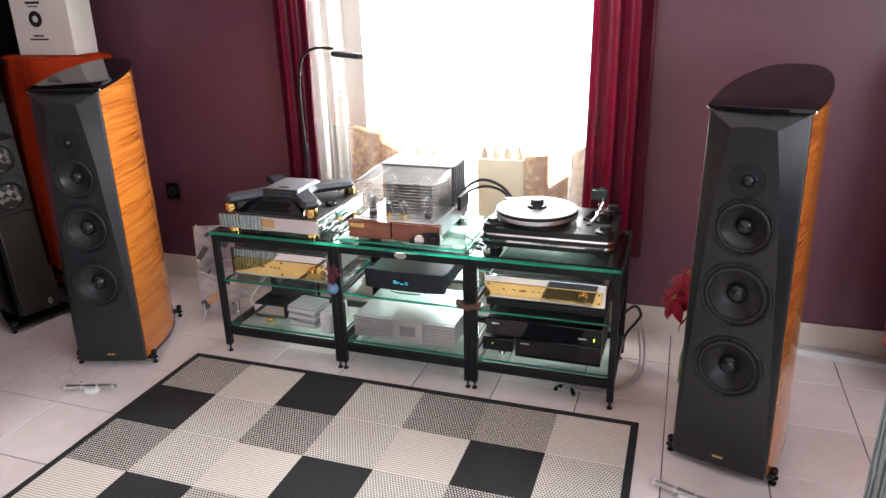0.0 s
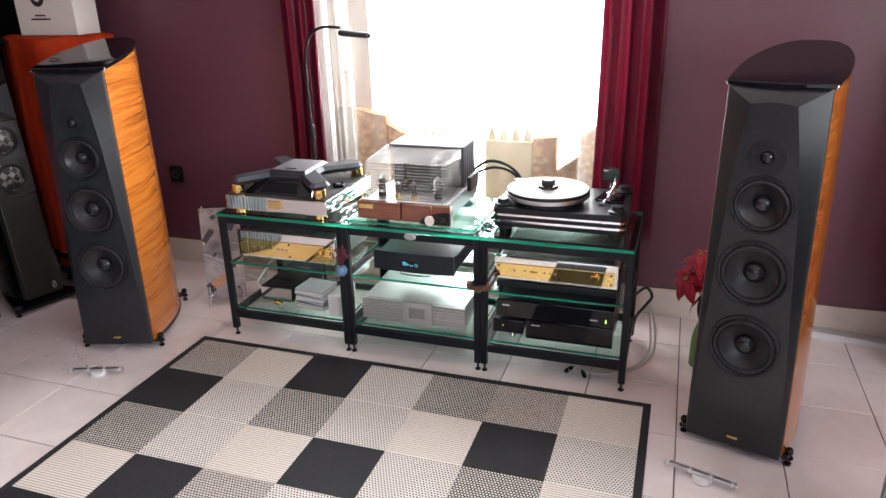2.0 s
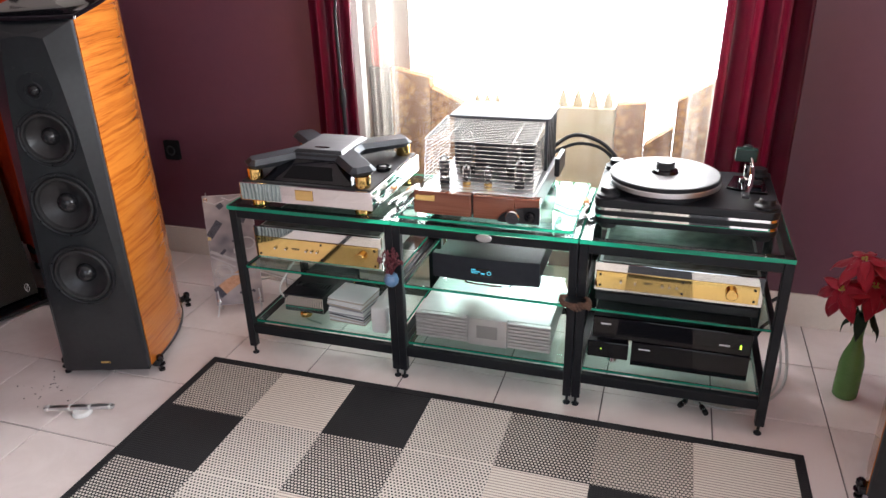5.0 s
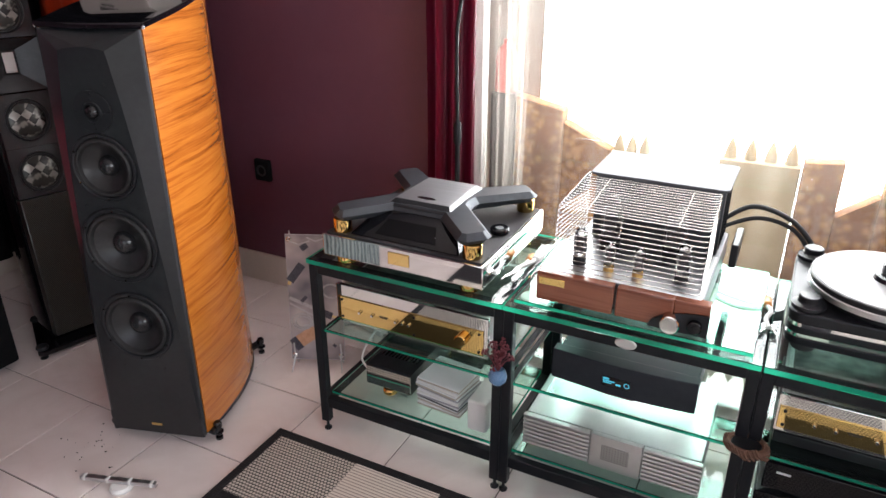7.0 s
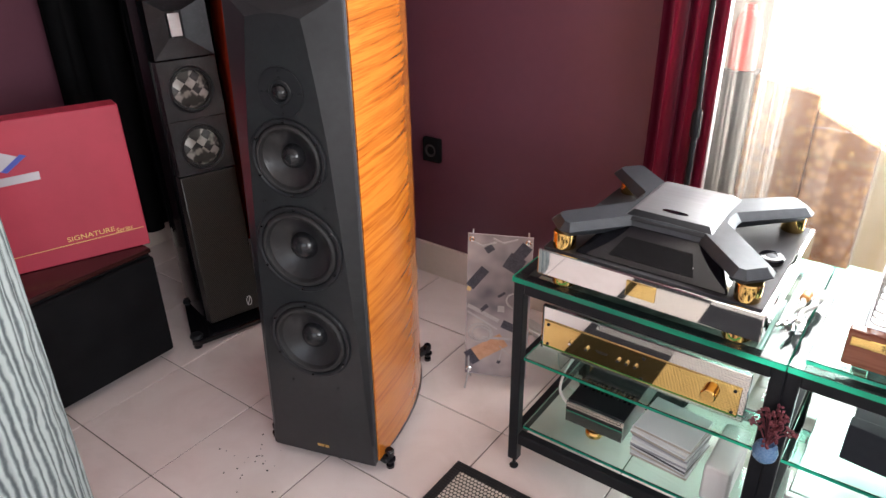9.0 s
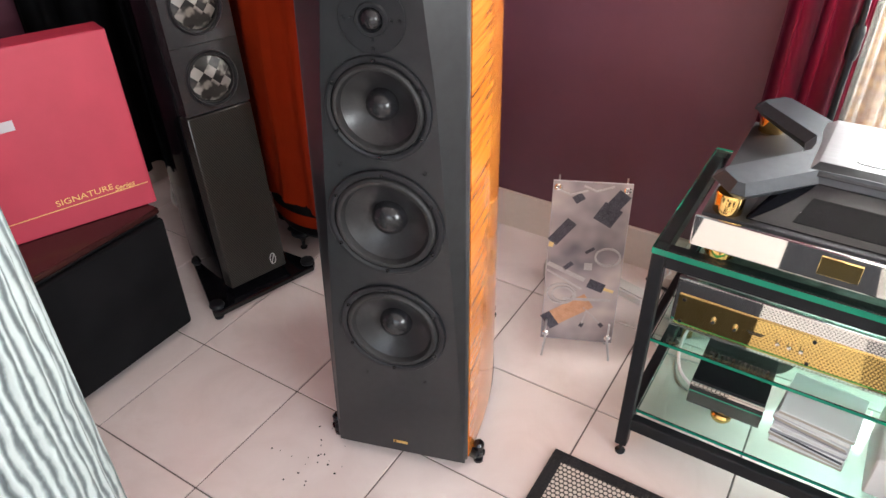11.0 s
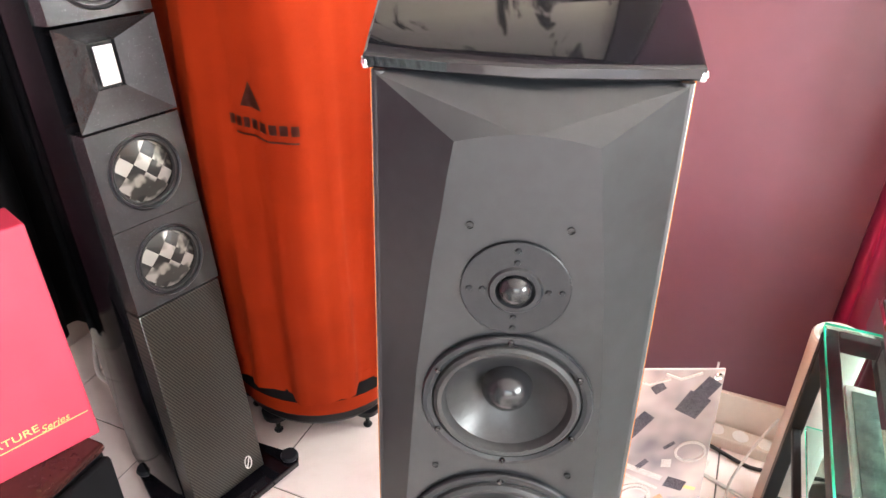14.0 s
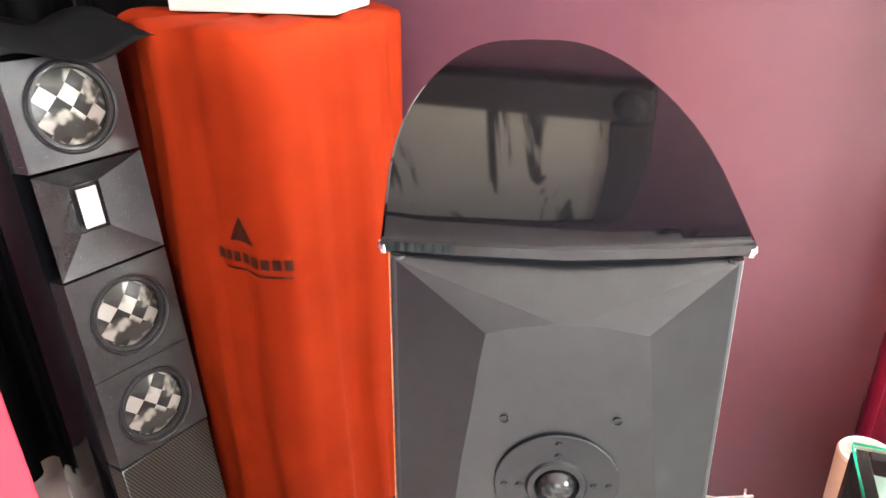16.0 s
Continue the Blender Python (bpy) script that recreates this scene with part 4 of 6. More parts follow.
rr = lambda hx, hy, r, n=6: [(sx * (hx - r) + r * math.cos(a0 + k * math.pi / 2 / n), sy * (hy - r) + r * math.sin(a0 + k * math.pi / 2 / n)) for sx, sy, a0 in ((1, 1, 0), (-1, 1, math.pi / 2), (-1, -1, math.pi), (1, -1, 1.5 * math.pi)) for k in range(n + 1)]

# ---- disc player ----
cd = thing("disc_player", at(-1.495, 2.782, ZG - 0.003), "disc player with grey X-shaped top on a gold-pillared chrome plinth", "disc player")
part("plinth", box(0.470, 0.430, 0.062, (0, 0, 0.054), 0.003), CHROME, cd, "mirror-polished chrome plinth")
part("deck", box(0.452, 0.412, 0.004, (0, 0, 0.087), 0.001), DECKGREY, cd, "dark grey deck plate")
part("name_plate", box(0.062, 0.003, 0.034, (0.0, -0.216, 0.056), 0.001), GOLDPLATE, cd, "small gold plate")
for x in (-0.185, 0.185):
    for y in (-0.176, 0.176):
        part("foot", lathe([(0, 0), (0.026, 0.0), (0.028, 0.003), (0.028, 0.021), (0, 0.0232)], 28, at(x, y, 0)), GOLD, cd, "turned gold foot")
        part("pillar", lathe([(0, 0.088), (0.024, 0.088), (0.025, 0.091), (0.025, 0.123), (0.023, 0.1260), (0, 0.1260)], 28, at(x * 1.03, y * 1.02, 0)), GOLD, cd, "turned gold pillar")
ex, ey, aw = 0.196, 0.182, 0.046
xo = []
for sx, sy in ((1, 1), (-1, 1), (-1, -1), (1, -1)):
    tipx, tipy = sx * ex, sy * ey
    dx, dy = sx * 0.733, sy * 0.680
    nx, ny = -dy, dx
    tip = [(tipx + nx * aw, tipy + ny * aw), (tipx + dx * 0.018 + nx * aw * 0.6, tipy + dy * 0.018 + ny * aw * 0.6), (tipx + dx * 0.018 - nx * aw * 0.6, tipy + dy * 0.018 - ny * aw * 0.6), (tipx - nx * aw, tipy - ny * aw)]
    xo += tip if sx * sy < 0 else tip[::1]
ang = sorted(xo + [(0.112, 0.0), (-0.112, 0.0), (0.0, 0.112), (0.0, -0.118), (0.115, 0.025), (0.115, -0.025), (-0.115, 0.025), (-0.115, -0.025), (0.06, 0.112), (-0.06, 0.112), (0.07, -0.118), (-0.07, -0.118)], key=lambda p: math.atan2(p[1], p[0]))
xb = prism(ang, 0.1255, 0.156, 0.016, 1)
for v in xb.verts:
    d = math.hypot(v.co.x, v.co.y)
    if v.co.z > 0.14:
        v.co.z += 0.012 * max(0.0, 1 - d / 0.22)
part("cross_body", xb, GUNMETAL, cd, "bevelled grey metal cross", 12)
lb = bmesh.new()
lv = [lb.verts.new(q) for q in ((-0.098, -0.112, 0.154), (0.098, -0.112, 0.154), (0.098, 0.112, 0.154), (-0.098, 0.112, 0.154), (-0.080, -0.086, 0.171), (0.080, -0.086, 0.171), (0.074, 0.095, 0.173), (-0.074, 0.095, 0.173))]
for f in ((4, 5, 6, 7), (0, 1, 5, 4), (1, 2, 6, 5), (2, 3, 7, 6), (3, 0, 4, 7), (3, 2, 1, 0)):
    lb.faces.new([lv[i] for i in f])
bmesh.ops.recalc_face_normals(lb, faces=lb.faces)
bmesh.ops.bevel(lb, geom=lb.edges[:], offset=0.0015, segments=1, affect='EDGES')
for f in lb.faces:
    f.material_index = 1 if f.normal.y < -0.4 else 0
part("lid", lb, [LIDGREY, BLACK_SATIN], cd, "pale brushed metal lid")
part("slot", lathe([(0, 0.0015), (0.026, 0.0015), (0.028, 0)], 28, at(0, -0.062, 0.1713) @ Matrix.Diagonal((1, 0.26, 1, 1))), BLACK_GLOSS, cd)
wb = bmesh.new()
pts = [(-0.160, -0.196, 0.0895), (0.160, -0.196, 0.0895), (0.112, -0.118, 0.146), (-0.112, -0.118, 0.146), (-0.150, -0.06, 0.090), (0.150, -0.06, 0.090), (0.112, -0.06, 0.146), (-0.112, -0.06, 0.146)]
vs = [wb.verts.new(p) for p in pts]
for f in ((0, 1, 2, 3), (1, 5, 6, 2), (4, 0, 3, 7), (3, 2, 6, 7), (5, 4, 7, 6), (4, 5, 1, 0)):
    wb.faces.new([vs[i] for i in f])
bmesh.ops.recalc_face_normals(wb, faces=wb.faces)
bmesh.ops.bevel(wb, geom=wb.edges[:], offset=0.003, segments=1, affect='EDGES')
wedge = part("display_wedge", wb, BLACK_GLOSS, cd, "gloss black sloping control panel")
part("display", prism([(-0.088, 0.010), (0.088, 0.010), (0.070, 0.060), (-0.070, 0.060)], 0.0, 0.0012, 0.0, 1, at(0, -0.190, 0.0938) @ pose(0, 0, 0, 36, 0, 0)), LACQUER, wedge, "dark glass display")
for i in range(5):
    part("touch_button", lathe([(0, 0.0010), (0.0010, 0.0009), (0.0015, 0)], 12, at(-0.08 + 0.04 * i, -0.1655, 0.1113) @ pose(0, 0, 0, 43, 0, 0)), STEEL, wedge)
puck = thing("disc_clamp", at(-1.305, 2.775, ZG - 0.003 + 0.089), "round black disc clamp lying on the player's deck", "disc clamp")
part("body", lathe([(0, 0), (0.024, 0), (0.026, 0.003), (0.026, 0.012), (0.023, 0.015), (0.013, 0.015), (0.012, 0.013), (0, 0.013)], 32), BLACK_GLOSS, puck)
part("inlay", lathe([(0.011, 0.0136), (0.010, 0.0146), (0, 0.0146)], 24), DULLGREY, puck)

# ---- valve amplifier ----
amp = thing("valve_amplifier", at(-0.937, 2.58, ZG + 0.014), "valve amplifier with wooden front and fanned wire tube cage", "amplifier")
for x0, x1 in ((-0.193, -0.012), (-0.006, 0.120)):
    part("front_block", box(x1 - x0, 0.030, 0.072, ((x0 + x1) / 2, 0.016, 0.046), 0.004, 2), AMPWOOD, amp, "reddish brown wooden front")
fb = prism([(0.120, 0.010), (0.193, 0.010), (0.193, 0.082), (0.170, 0.082), (0.120, 0.082)], 0, 0.03, 0.003, 2, at(0, 0.031, 0) @ FACE)
part("front_block", fb, AMPWOOD, amp, "reddish brown wooden front")
arch = [(0.195 - 0.125 * math.cos(t), 0.008 + 0.052 * math.sin(t)) for t in [k * math.pi / 2 / 12 for k in range(13)]] + [(0.195, 0.008)]
part("knob_recess", prism(arch, 0, 0.004, 0.0, 1, at(0, 0.0, 0) @ FACE), BLACK_SATIN, amp)
part("volume_knob", lathe([(0.021, 0), (0.021, 0.018), (0.019, 0.021), (0.0, 0.021)], 32, at(0.118, -0.004, 0.030) @ FACE), CHROME, amp, "polished metal volume knob")
part("selector_knob", lathe([(0.015, 0), (0.015, 0.012), (0.013, 0.014), (0.0, 0.014)], 24, at(0.168, -0.004, 0.032) @ FACE), BLACK_GLOSS, amp)
part("name_plate", box(0.062, 0.003, 0.019, (-0.155, 0.0, 0.062), 0.003), GOLDPLATE, amp, "brass name plate")
part("chassis", box(0.350, 0.42, 0.066, (0, 0.24, 0.046), 0.004), LIDGREY, amp, "polished silver chassis")
part("top_deck", box(0.340, 0.245, 0.004, (0, 0.145, 0.081), 0.001), STEEL, amp)
for x in (-0.15, 0.15):
    for y in (0.05, 0.42):
        part("foot", lathe([(0, 0), (0.02, 0), (0.021, 0.012), (0, 0.013)], 20, at(x, y, 0)), RUBBER, amp)
hs = part("transformer_cover", box(0.310, 0.170, 0.170, (0.010, 0.362, 0.164), 0.006, 2), GUNMETAL, amp, "dark transformer housing")
part("lid", prism(rr(0.164, 0.108, 0.014), 0.249, 0.255, 0.001, 1, at(0.010, 0.362, 0)), DULLGREY, hs, "brushed metal lid")
for i in range(5):
    part("seam", box(0.003, 0.004, 0.15, (0.1655, 0.300 + 0.03 * i, 0.165), 0.001, 1), BLACK_METAL, hs)
part("side_handle", join(box(0.016, 0.12, 0.058, (0.207, 0.27, 0.115), 0.003)), BLACK_SATIN, amp, "black side block")
N, M = 13, 14
for i in range(N + M):
    if i < N:
        k = i / (N - 1)
        yf, zf, hw, z_r = 0.020 + 0.024 * k, 0.092 + 0.138 * k, 0.167, 0.100 + 0.105 * k
    else:
        k = (i - N + 1) / M
        yf, zf, hw, z_r = 0.044 + 0.196 * k, 0.230 + 0.018 * k, 0.167 - 0.006 * k, 0.205 + 0.042 * k
    yr = 0.279
    pts = [(-0.158, yr, z_r), (-hw, yf + 0.014, zf), (-hw + 0.004, yf + 0.004, zf), (-hw + 0.013, yf, zf), (0, yf, zf), (hw - 0.013, yf, zf), (hw - 0.004, yf + 0.004, zf), (hw, yf + 0.014, zf), (0.158, yr, z_r)]
    part("cage_wire", tube([(x - 0.001, y, z) for x, y, z in pts], 0.0012, 6), WIRE, amp)
for x in (-0.10, 0.10):
    part("cage_stay", tube([(x, 0.046, 0.2285), (x, 0.240, 0.2465)], 0.0016, 6), WIRE, amp)
TUBEGLASS = glass_material("valve_glass", (0.98, 0.97, 0.95))
GETTER = Mat("valve_anode", (0.10, 0.10, 0.11), 0.4, 0.7).m
for x, y, s in ((-0.118, 0.085, 0.8), (-0.045, 0.075, 0.62), (0.022, 0.075, 0.62), (0.115, 0.095, 0.8), (-0.075, 0.195, 1.25), (0.075, 0.195, 1.25)):
    v = part("valve", lathe([(0.020 * s, 0.0), (0.020 * s, 0.025 * s), (0.0, 0.025 * s)], 24, at(x, y, 0.083)), GOLD if s < 0.7 else BLACK_SATIN, amp, "glowing glass valve")
    part("bulb", lathe([(0.017 * s, 0.025 * s), (0.021 * s, 0.045 * s), (0.0215 * s, 0.085 * s), (0.016 * s, 0.105 * s), (0.006 * s, 0.113 * s), (0, 0.114 * s)], 24, at(x, y, 0.083)), TUBEGLASS, v)
    part("anode", box(0.020 * s, 0.014 * s, 0.055 * s, (x, y, 0.083 + 0.062 * s), 0.002), GETTER, v)

# ---- turntable ----
tt = thing("turntable", at(-0.347, 2.825, ZG - 0.003), "black turntable with layered plinth, bright edge strips and silver platter", "turntable")
for x in (-0.21, 0.21):
    for y in (-0.14, 0.14):
        part("foot", lathe([(0, 0), (0.024, 0), (0.026, 0.004), (0.026, 0.016), (0, 0.016)], 24, at(x, y, 0)), RUBBER, tt)
part("lower_plinth", prism(rr(0.250, 0.172, 0.03), 0.016, 0.034, 0.003), BLACK_SATIN, tt)
part("edge_strip", prism(rr(0.249, 0.171, 0.03), 0.034, 0.043, 0.0), CHROME, tt, "bright metal edge strip")
part("middle_plinth", prism(rr(0.250, 0.172, 0.03), 0.043, 0.059, 0.003), BLACK_SATIN, tt)
part("edge_strip", prism(rr(0.249, 0.171, 0.03), 0.059, 0.067, 0.0), CHROME, tt, "bright metal edge strip")
part("upper_plinth", prism(rr(0.251, 0.173, 0.03), 0.067, 0.092, 0.004), BLACK_SATIN, tt)
for x, y in ((-0.215, -0.135), (0.215, -0.135), (0.215, 0.14), (-0.215, 0.14)):
    tw = part("tower", lathe([(0, 0.092), (0.032, 0.092), (0.034, 0.095), (0.034, 0.101), (0.024, 0.105), (0.022, 0.108), (0.022, 0.118), (0.020, 0.120), (0, 0.120)], 28, at(x, y, 0)), BLACK_SATIN, tt)
PX, PY = -0.063, -0.028
part("sub_platter", lathe([(0, 0.092), (0.135, 0.092), (0.135, 0.112), (0, 0.112)], 56, at(PX, PY, 0)), BLACK_SATIN, tt)
part("platter", lathe([(0, 0.112), (0.157, 0.112), (0.161, 0.114), (0.161, 0.126), (0.159, 0.128), (0, 0.128)], 72, at(PX, PY, 0)), STEEL, tt, "machined aluminium platter")
MATGREY = grained("felt_mat", (0.20, 0.20, 0.21), (0.26, 0.26, 0.27), 40.0, (0.35, 0.5), 0.2)
part("mat", lathe([(0, 0.128), (0.159, 0.128), (0.160, 0.129), (0.160, 0.138), (0.158, 0.140), (0, 0.140)], 72, at(PX, PY, 0)), BLACK_SATIN, tt)
part("mat_top", lathe([(0.155, 0.140), (0.154, 0.1415), (0, 0.1415)], 72, at(PX, PY, 0)), MATGREY, tt, "pale grey satin platter mat")
part("record_weight", lathe([(0.040, 0.1415), (0.036, 0.150), (0.029, 0.153), (0.027, 0.156), (0.027, 0.172), (0.025, 0.175), (0, 0.175)], 36, at(PX, PY, 0)), BLACK_GLOSS, tt, "black stepped record weight")
arm = part("arm_board", prism([(0.115, 0.0), (0.175, -0.03), (0.225, -0.03), (0.225, 0.11), (0.14, 0.11)], 0.092, 0.101, 0.002), BLACK_GLOSS, tt)
part("arm_pillar", lathe([(0.022, 0.101), (0.022, 0.108), (0.012, 0.112), (0.012, 0.150), (0, 0.152)], 24, at(0.175, 0.07, 0)), CHROME, arm)
GREENBLK = grained("dark_green_lacquer", (0.010, 0.035, 0.028), (0.016, 0.05, 0.04), 12.0, (0.2, 0.3), 0.0)
part("arm_bearing", box(0.062, 0.030, 0.040, (0.165, 0.085, 0.176), 0.004, 2, Matrix()), GREENBLK, arm, "dark green bearing block")
part("arm_tube", tube(curve([(0.178, 0.08, 0.172), (0.183, 0.03, 0.145), (0.172, -0.06, 0.128), (0.160, -0.115, 0.122)], 5), 0.0055, 10), CHROME, arm)
part("counterweight", lathe([(0.017, -0.012), (0.018, -0.010), (0.018, 0.010), (0.017, 0.012), (0, 0.012)], 24, at(0.172, 0.125, 0.176) @ FACE), BLACK_SATIN, arm)
part("headshell", box(0.020, 0.04, 0.008, (0.156, -0.128, 0.121), 0.002), BLACK_SATIN, arm)
part("arm_lift", box(0.035, 0.012, 0.012, (0.195, 0.02, 0.112), 0.003), BLACK_SATIN, arm)

# ---- units on the shelves ----
PERF = Mat("perforated_top", (0.4, 0.4, 0.4), 0.3, 0.9)
pv = PERF.node("ShaderNodeTexVoronoi", Scale=140.0)
pv.inputs["Randomness"].default_value = 0.0
PERF.link(PERF.coords(), pv.inputs["Vector"])
PERF.colour(PERF.ramp(pv.outputs["Distance"], [(0.30, (0.01, 0.01, 0.01)), (0.38, (0.45, 0.45, 0.46))]))
PERF = PERF.m


def gold_unit(x0, x1, z0, z1, y, knob, label, gx0, dark_foot):
    w, h, d = x1 - x0, z1 - z0, 0.33
    u = thing("gold_front_amplifier", at((x0 + x1) / 2, y, z0), label, "amplifier", "gold-fronted amplifiers")
    part("face", box(w, 0.012, h, (0, 0.006, h / 2), 0.002), CHROME, u, "polished silver face")
    g0, g1 = -w / 2 + gx0, w / 2 - 0.012
    gz0, gz1 = 0.010, h * 0.70
    part("gold_panel", box(g1 - g0, 0.004, gz1 - gz0, ((g0 + g1) / 2, -0.0015, (gz0 + gz1) / 2), 0.001), GOLDPLATE, u, "mirror gold front panel")
    part("case", box(w - 0.02, d, h - 0.014, (0, 0.012 + d / 2, h / 2), 0.003), SILVER, u)
    part("vent_plate", box(w - 0.04, d - 0.04, 0.002, (0, 0.012 + d / 2, h - 0.006), 0.0), MOTTLED, u, "dull mottled metal top")
    k = part("knob", lathe([(0.0165, 0), (0.0165, 0.016), (0.0145, 0.018), (0, 0.018)], 32, at(w / 2 - knob, -0.0035, (gz0 + gz1) / 2 + 0.002) @ FACE), GOLD, u, "polished gold knob")
    me = mesh_of("button", lathe([(0.0045, 0), (0.0045, 0.006), (0.0035, 0.008), (0, 0.008)], 16), CHROME)
    zc = (gz0 + gz1) / 2
    for fx in (0.16, 0.25, 0.42, 0.465, 0.51):
        shared("button", me, u, at(g0 + (g1 - g0) * fx, -0.0035, zc) @ FACE)
    sc = mesh_of("screw", lathe([(0.004, 0), (0.0035, 0.002), (0, 0.0025)], 12), BLACK_METAL)
    for x in (g0 + 0.012, (g0 + g1) / 2 + 0.02, g1 - 0.012):
        for z in (gz0 + 0.010, gz1 - 0.010):
            shared("screw", sc, u, at(x, -0.0035, z) @ FACE)
    part("script_mark", join(*[box(0.030 - 0.006 * i, 0.0012, 0.0018, (g0 + (g1 - g0) * 0.33, -0.004, zc + 0.004 - 0.004 * i)) for i in range(2)]), INK, u)
    for x in (-w / 2 + 0.06, w / 2 - 0.06):
        for yy in (0.05, 0.29):
            part("foot", lathe([(0, -dark_foot), (0.018, -dark_foot), (0.018, 0.001), (0, 0.001)], 20, at(x, yy, 0)), GOLD if dark_foot < 0.02 else RUBBER, u)
    return u


gold_unit(-1.742, -1.268, 0.372, 0.492, 2.628, 0.072, "polished silver amplifier with gold front panel on the glass shelf", 0.008, 0.014)
gold_unit(-0.580, -0.110, 0.398, 0.492, 2.628, 0.085, "gold-fronted amplifier raised on a dark base", 0.006, 0.012)
single("amplifier_base", box(0.46, 0.33, 0.028, (-0.345, 2.805, ZM + 0.014), 0.003), BLACK_SATIN, Matrix(), "black equipment base under the gold amplifier", "equipment base")

psu = thing("power_supply", at(-1.60, 2.66, ZB + 0.004), "black power supply box with a polished metal front", "power supply")
part("case", box(0.150, 0.30, 0.070, (0, 0.155, 0.050), 0.002), BLACK_SATIN, psu)
part("front_panel", box(0.152, 0.004, 0.062, (0, 0.002, 0.050), 0.001), CHROME, psu, "mirror-polished metal front")
part("cable", tube(curve([(-0.077, 0.02, 0.05), (-0.11, 0.03, 0.08), (-0.125, 0.10, 0.10), (-0.10, 0.18, 0.14), (-0.09, 0.28, 0.10)], 6), 0.0035, 8), WHITE_PLASTIC, psu, "thin pale lead")
for i in range(11):
    part("vent_slot", box(0.006, 0.035, 0.0012, (-0.06 + 0.012 * i, 0.085, 0.0854), 0.0), BLACK_GLOSS, psu)
for x, y in ((-0.0, 0.012), (-0.05, 0.28), (0.05, 0.28)):
    part("foot", lathe([(0, 0), (0.020, 0), (0.022, 0.004), (0.022, 0.012), (0.018, 0.016), (0, 0.016)], 24, at(x, y, 0)), GOLD, psu, "turned brass foot")

CASE = Mat("clear_disc_case", (0.75, 0.76, 0.77), 0.12)
CASE.set("Alpha", 1.0)
CASE = CASE.m
SLEEVES = [grained("disc_sleeve_" + n, c, tuple(v * 1.2 for v in c), 20.0, (0.2, 0.4), 0.0) for n, c in (("grey", (0.28, 0.28, 0.30)), ("white", (0.62, 0.62, 0.60)), ("dark", (0.06, 0.06, 0.07)), ("tan", (0.38, 0.34, 0.29)))]
rnd = random.Random(11)
for i in range(9):
    m = pose(-1.425 + rnd.uniform(-0.004, 0.004), 2.715 + rnd.uniform(-0.005, 0.005), ZB + 0.0042 + i * 0.0104, 0, 0, -6 + rnd.uniform(-3, 3))
    c = thing("disc_case", m, "clear plastic disc case in a neat stack", "disc case", "stack of disc cases")
    part("shell", box(0.142, 0.125, 0.0034, (0, 0, 0.0084), 0.0008, 1), CASE, c)
    part("tray", box(0.141, 0.124, 0.0064, (0, 0, 0.0034), 0.0006, 1), SLEEVES[rnd.randrange(4)], c)
rt = thing("white_router", at(-1.292, 2.63, ZB + 0.004), "white upright plastic router with ribbed side", "router")
part("case", box(0.058, 0.165, 0.100, (0, 0.07, 0.050), 0.009, 3), WHITE_PLASTIC, rt)
for i in range(6):
    part("rib", box(0.0025, 0.12, 0.004, (0.0295, 0.07, 0.022 + i * 0.011), 0.001, 1), WHITE_PLASTIC, rt)

st = thing("music_streamer", at(-0.915, 2.615, ZM), "dark blue-grey streamer with curved front and lit display", "streamer")
NAVY = grained("navy_anodised", (0.016, 0.020, 0.028), (0.024, 0.029, 0.038), 40.0, (0.35, 0.45), 0.08, 0.4)
fo = [(-0.172, 0.03)] + [(-0.172 + 0.344 * k / 14, -0.012 * math.sin(math.pi * k / 14)) for k in range(15)] + [(0.172, 0.03)]
part("front_panel", prism(fo, 0.030, 0.112, 0.002), NAVY, st)
part("case", box(0.335, 0.30, 0.062, (0, 0.178, 0.066), 0.003), NAVY, st)
scr = part("display", box(0.070, 0.003, 0.026, (-0.01, -0.0115, 0.066), 0.001), BLACK_GLOSS, st)
LIT = Mat("display_light", (0.05, 0.3, 0.4), 0.4)
LIT.set("Emission Color", (0.10, 0.65, 0.90, 1))
LIT.set("Emission Strength", 0.6)
LIT = LIT.m
part("read_out", join(box(0.014, 0.001, 0.004, (-0.034, -0.0135, 0.074)), box(0.028, 0.001, 0.0025, (-0.027, -0.0135, 0.068)), box(0.020, 0.001, 0.0022, (-0.030, -0.0135, 0.063)), box(0.012, 0.001, 0.004, (-0.004, -0.0135, 0.0625))), LIT, st, "small cyan lit characters")
part("ring_icon", lathe([(0.0050, 0), (0.0062, 0.0004), (0.0068, 0)], 20, at(0.016, -0.0134, 0.066) @ FACE), LIT, st)
for x in (-0.12, 0.12):
    part("foot", lathe([(0, 0), (0.018, 0), (0.018, 0.036), (0, 0.036)], 20, at(x, 0.22, 0)), BLACK_SATIN, st)
part("stand", join(tube(curve([(-0.075, 0.05, 0.032), (-0.075, 0.045, 0.006), (-0.06, 0.03, 0.003), (0.06, 0.03, 0.003), (0.075, 0.045, 0.006), (0.075, 0.05, 0.032)], 5), 0.003, 8)), CHROME, st, "bent wire stand")

pa = thing("power_amplifier", at(-0.930, 2.622, ZB + 0.004), "silver power amplifier with ribbed front and mesh window", "amplifier")
part("case", box(0.445, 0.34, 0.094, (0, 0.185, 0.062), 0.003), SILVER, pa)
part("front_panel", box(0.130, 0.014, 0.100, (0.02, 0.004, 0.062), 0.002), SILVER, pa)
part("mesh_window", box(0.070, 0.003, 0.046, (0.02, -0.0035, 0.064), 0.001), PERF, pa, "dark metal mesh window")
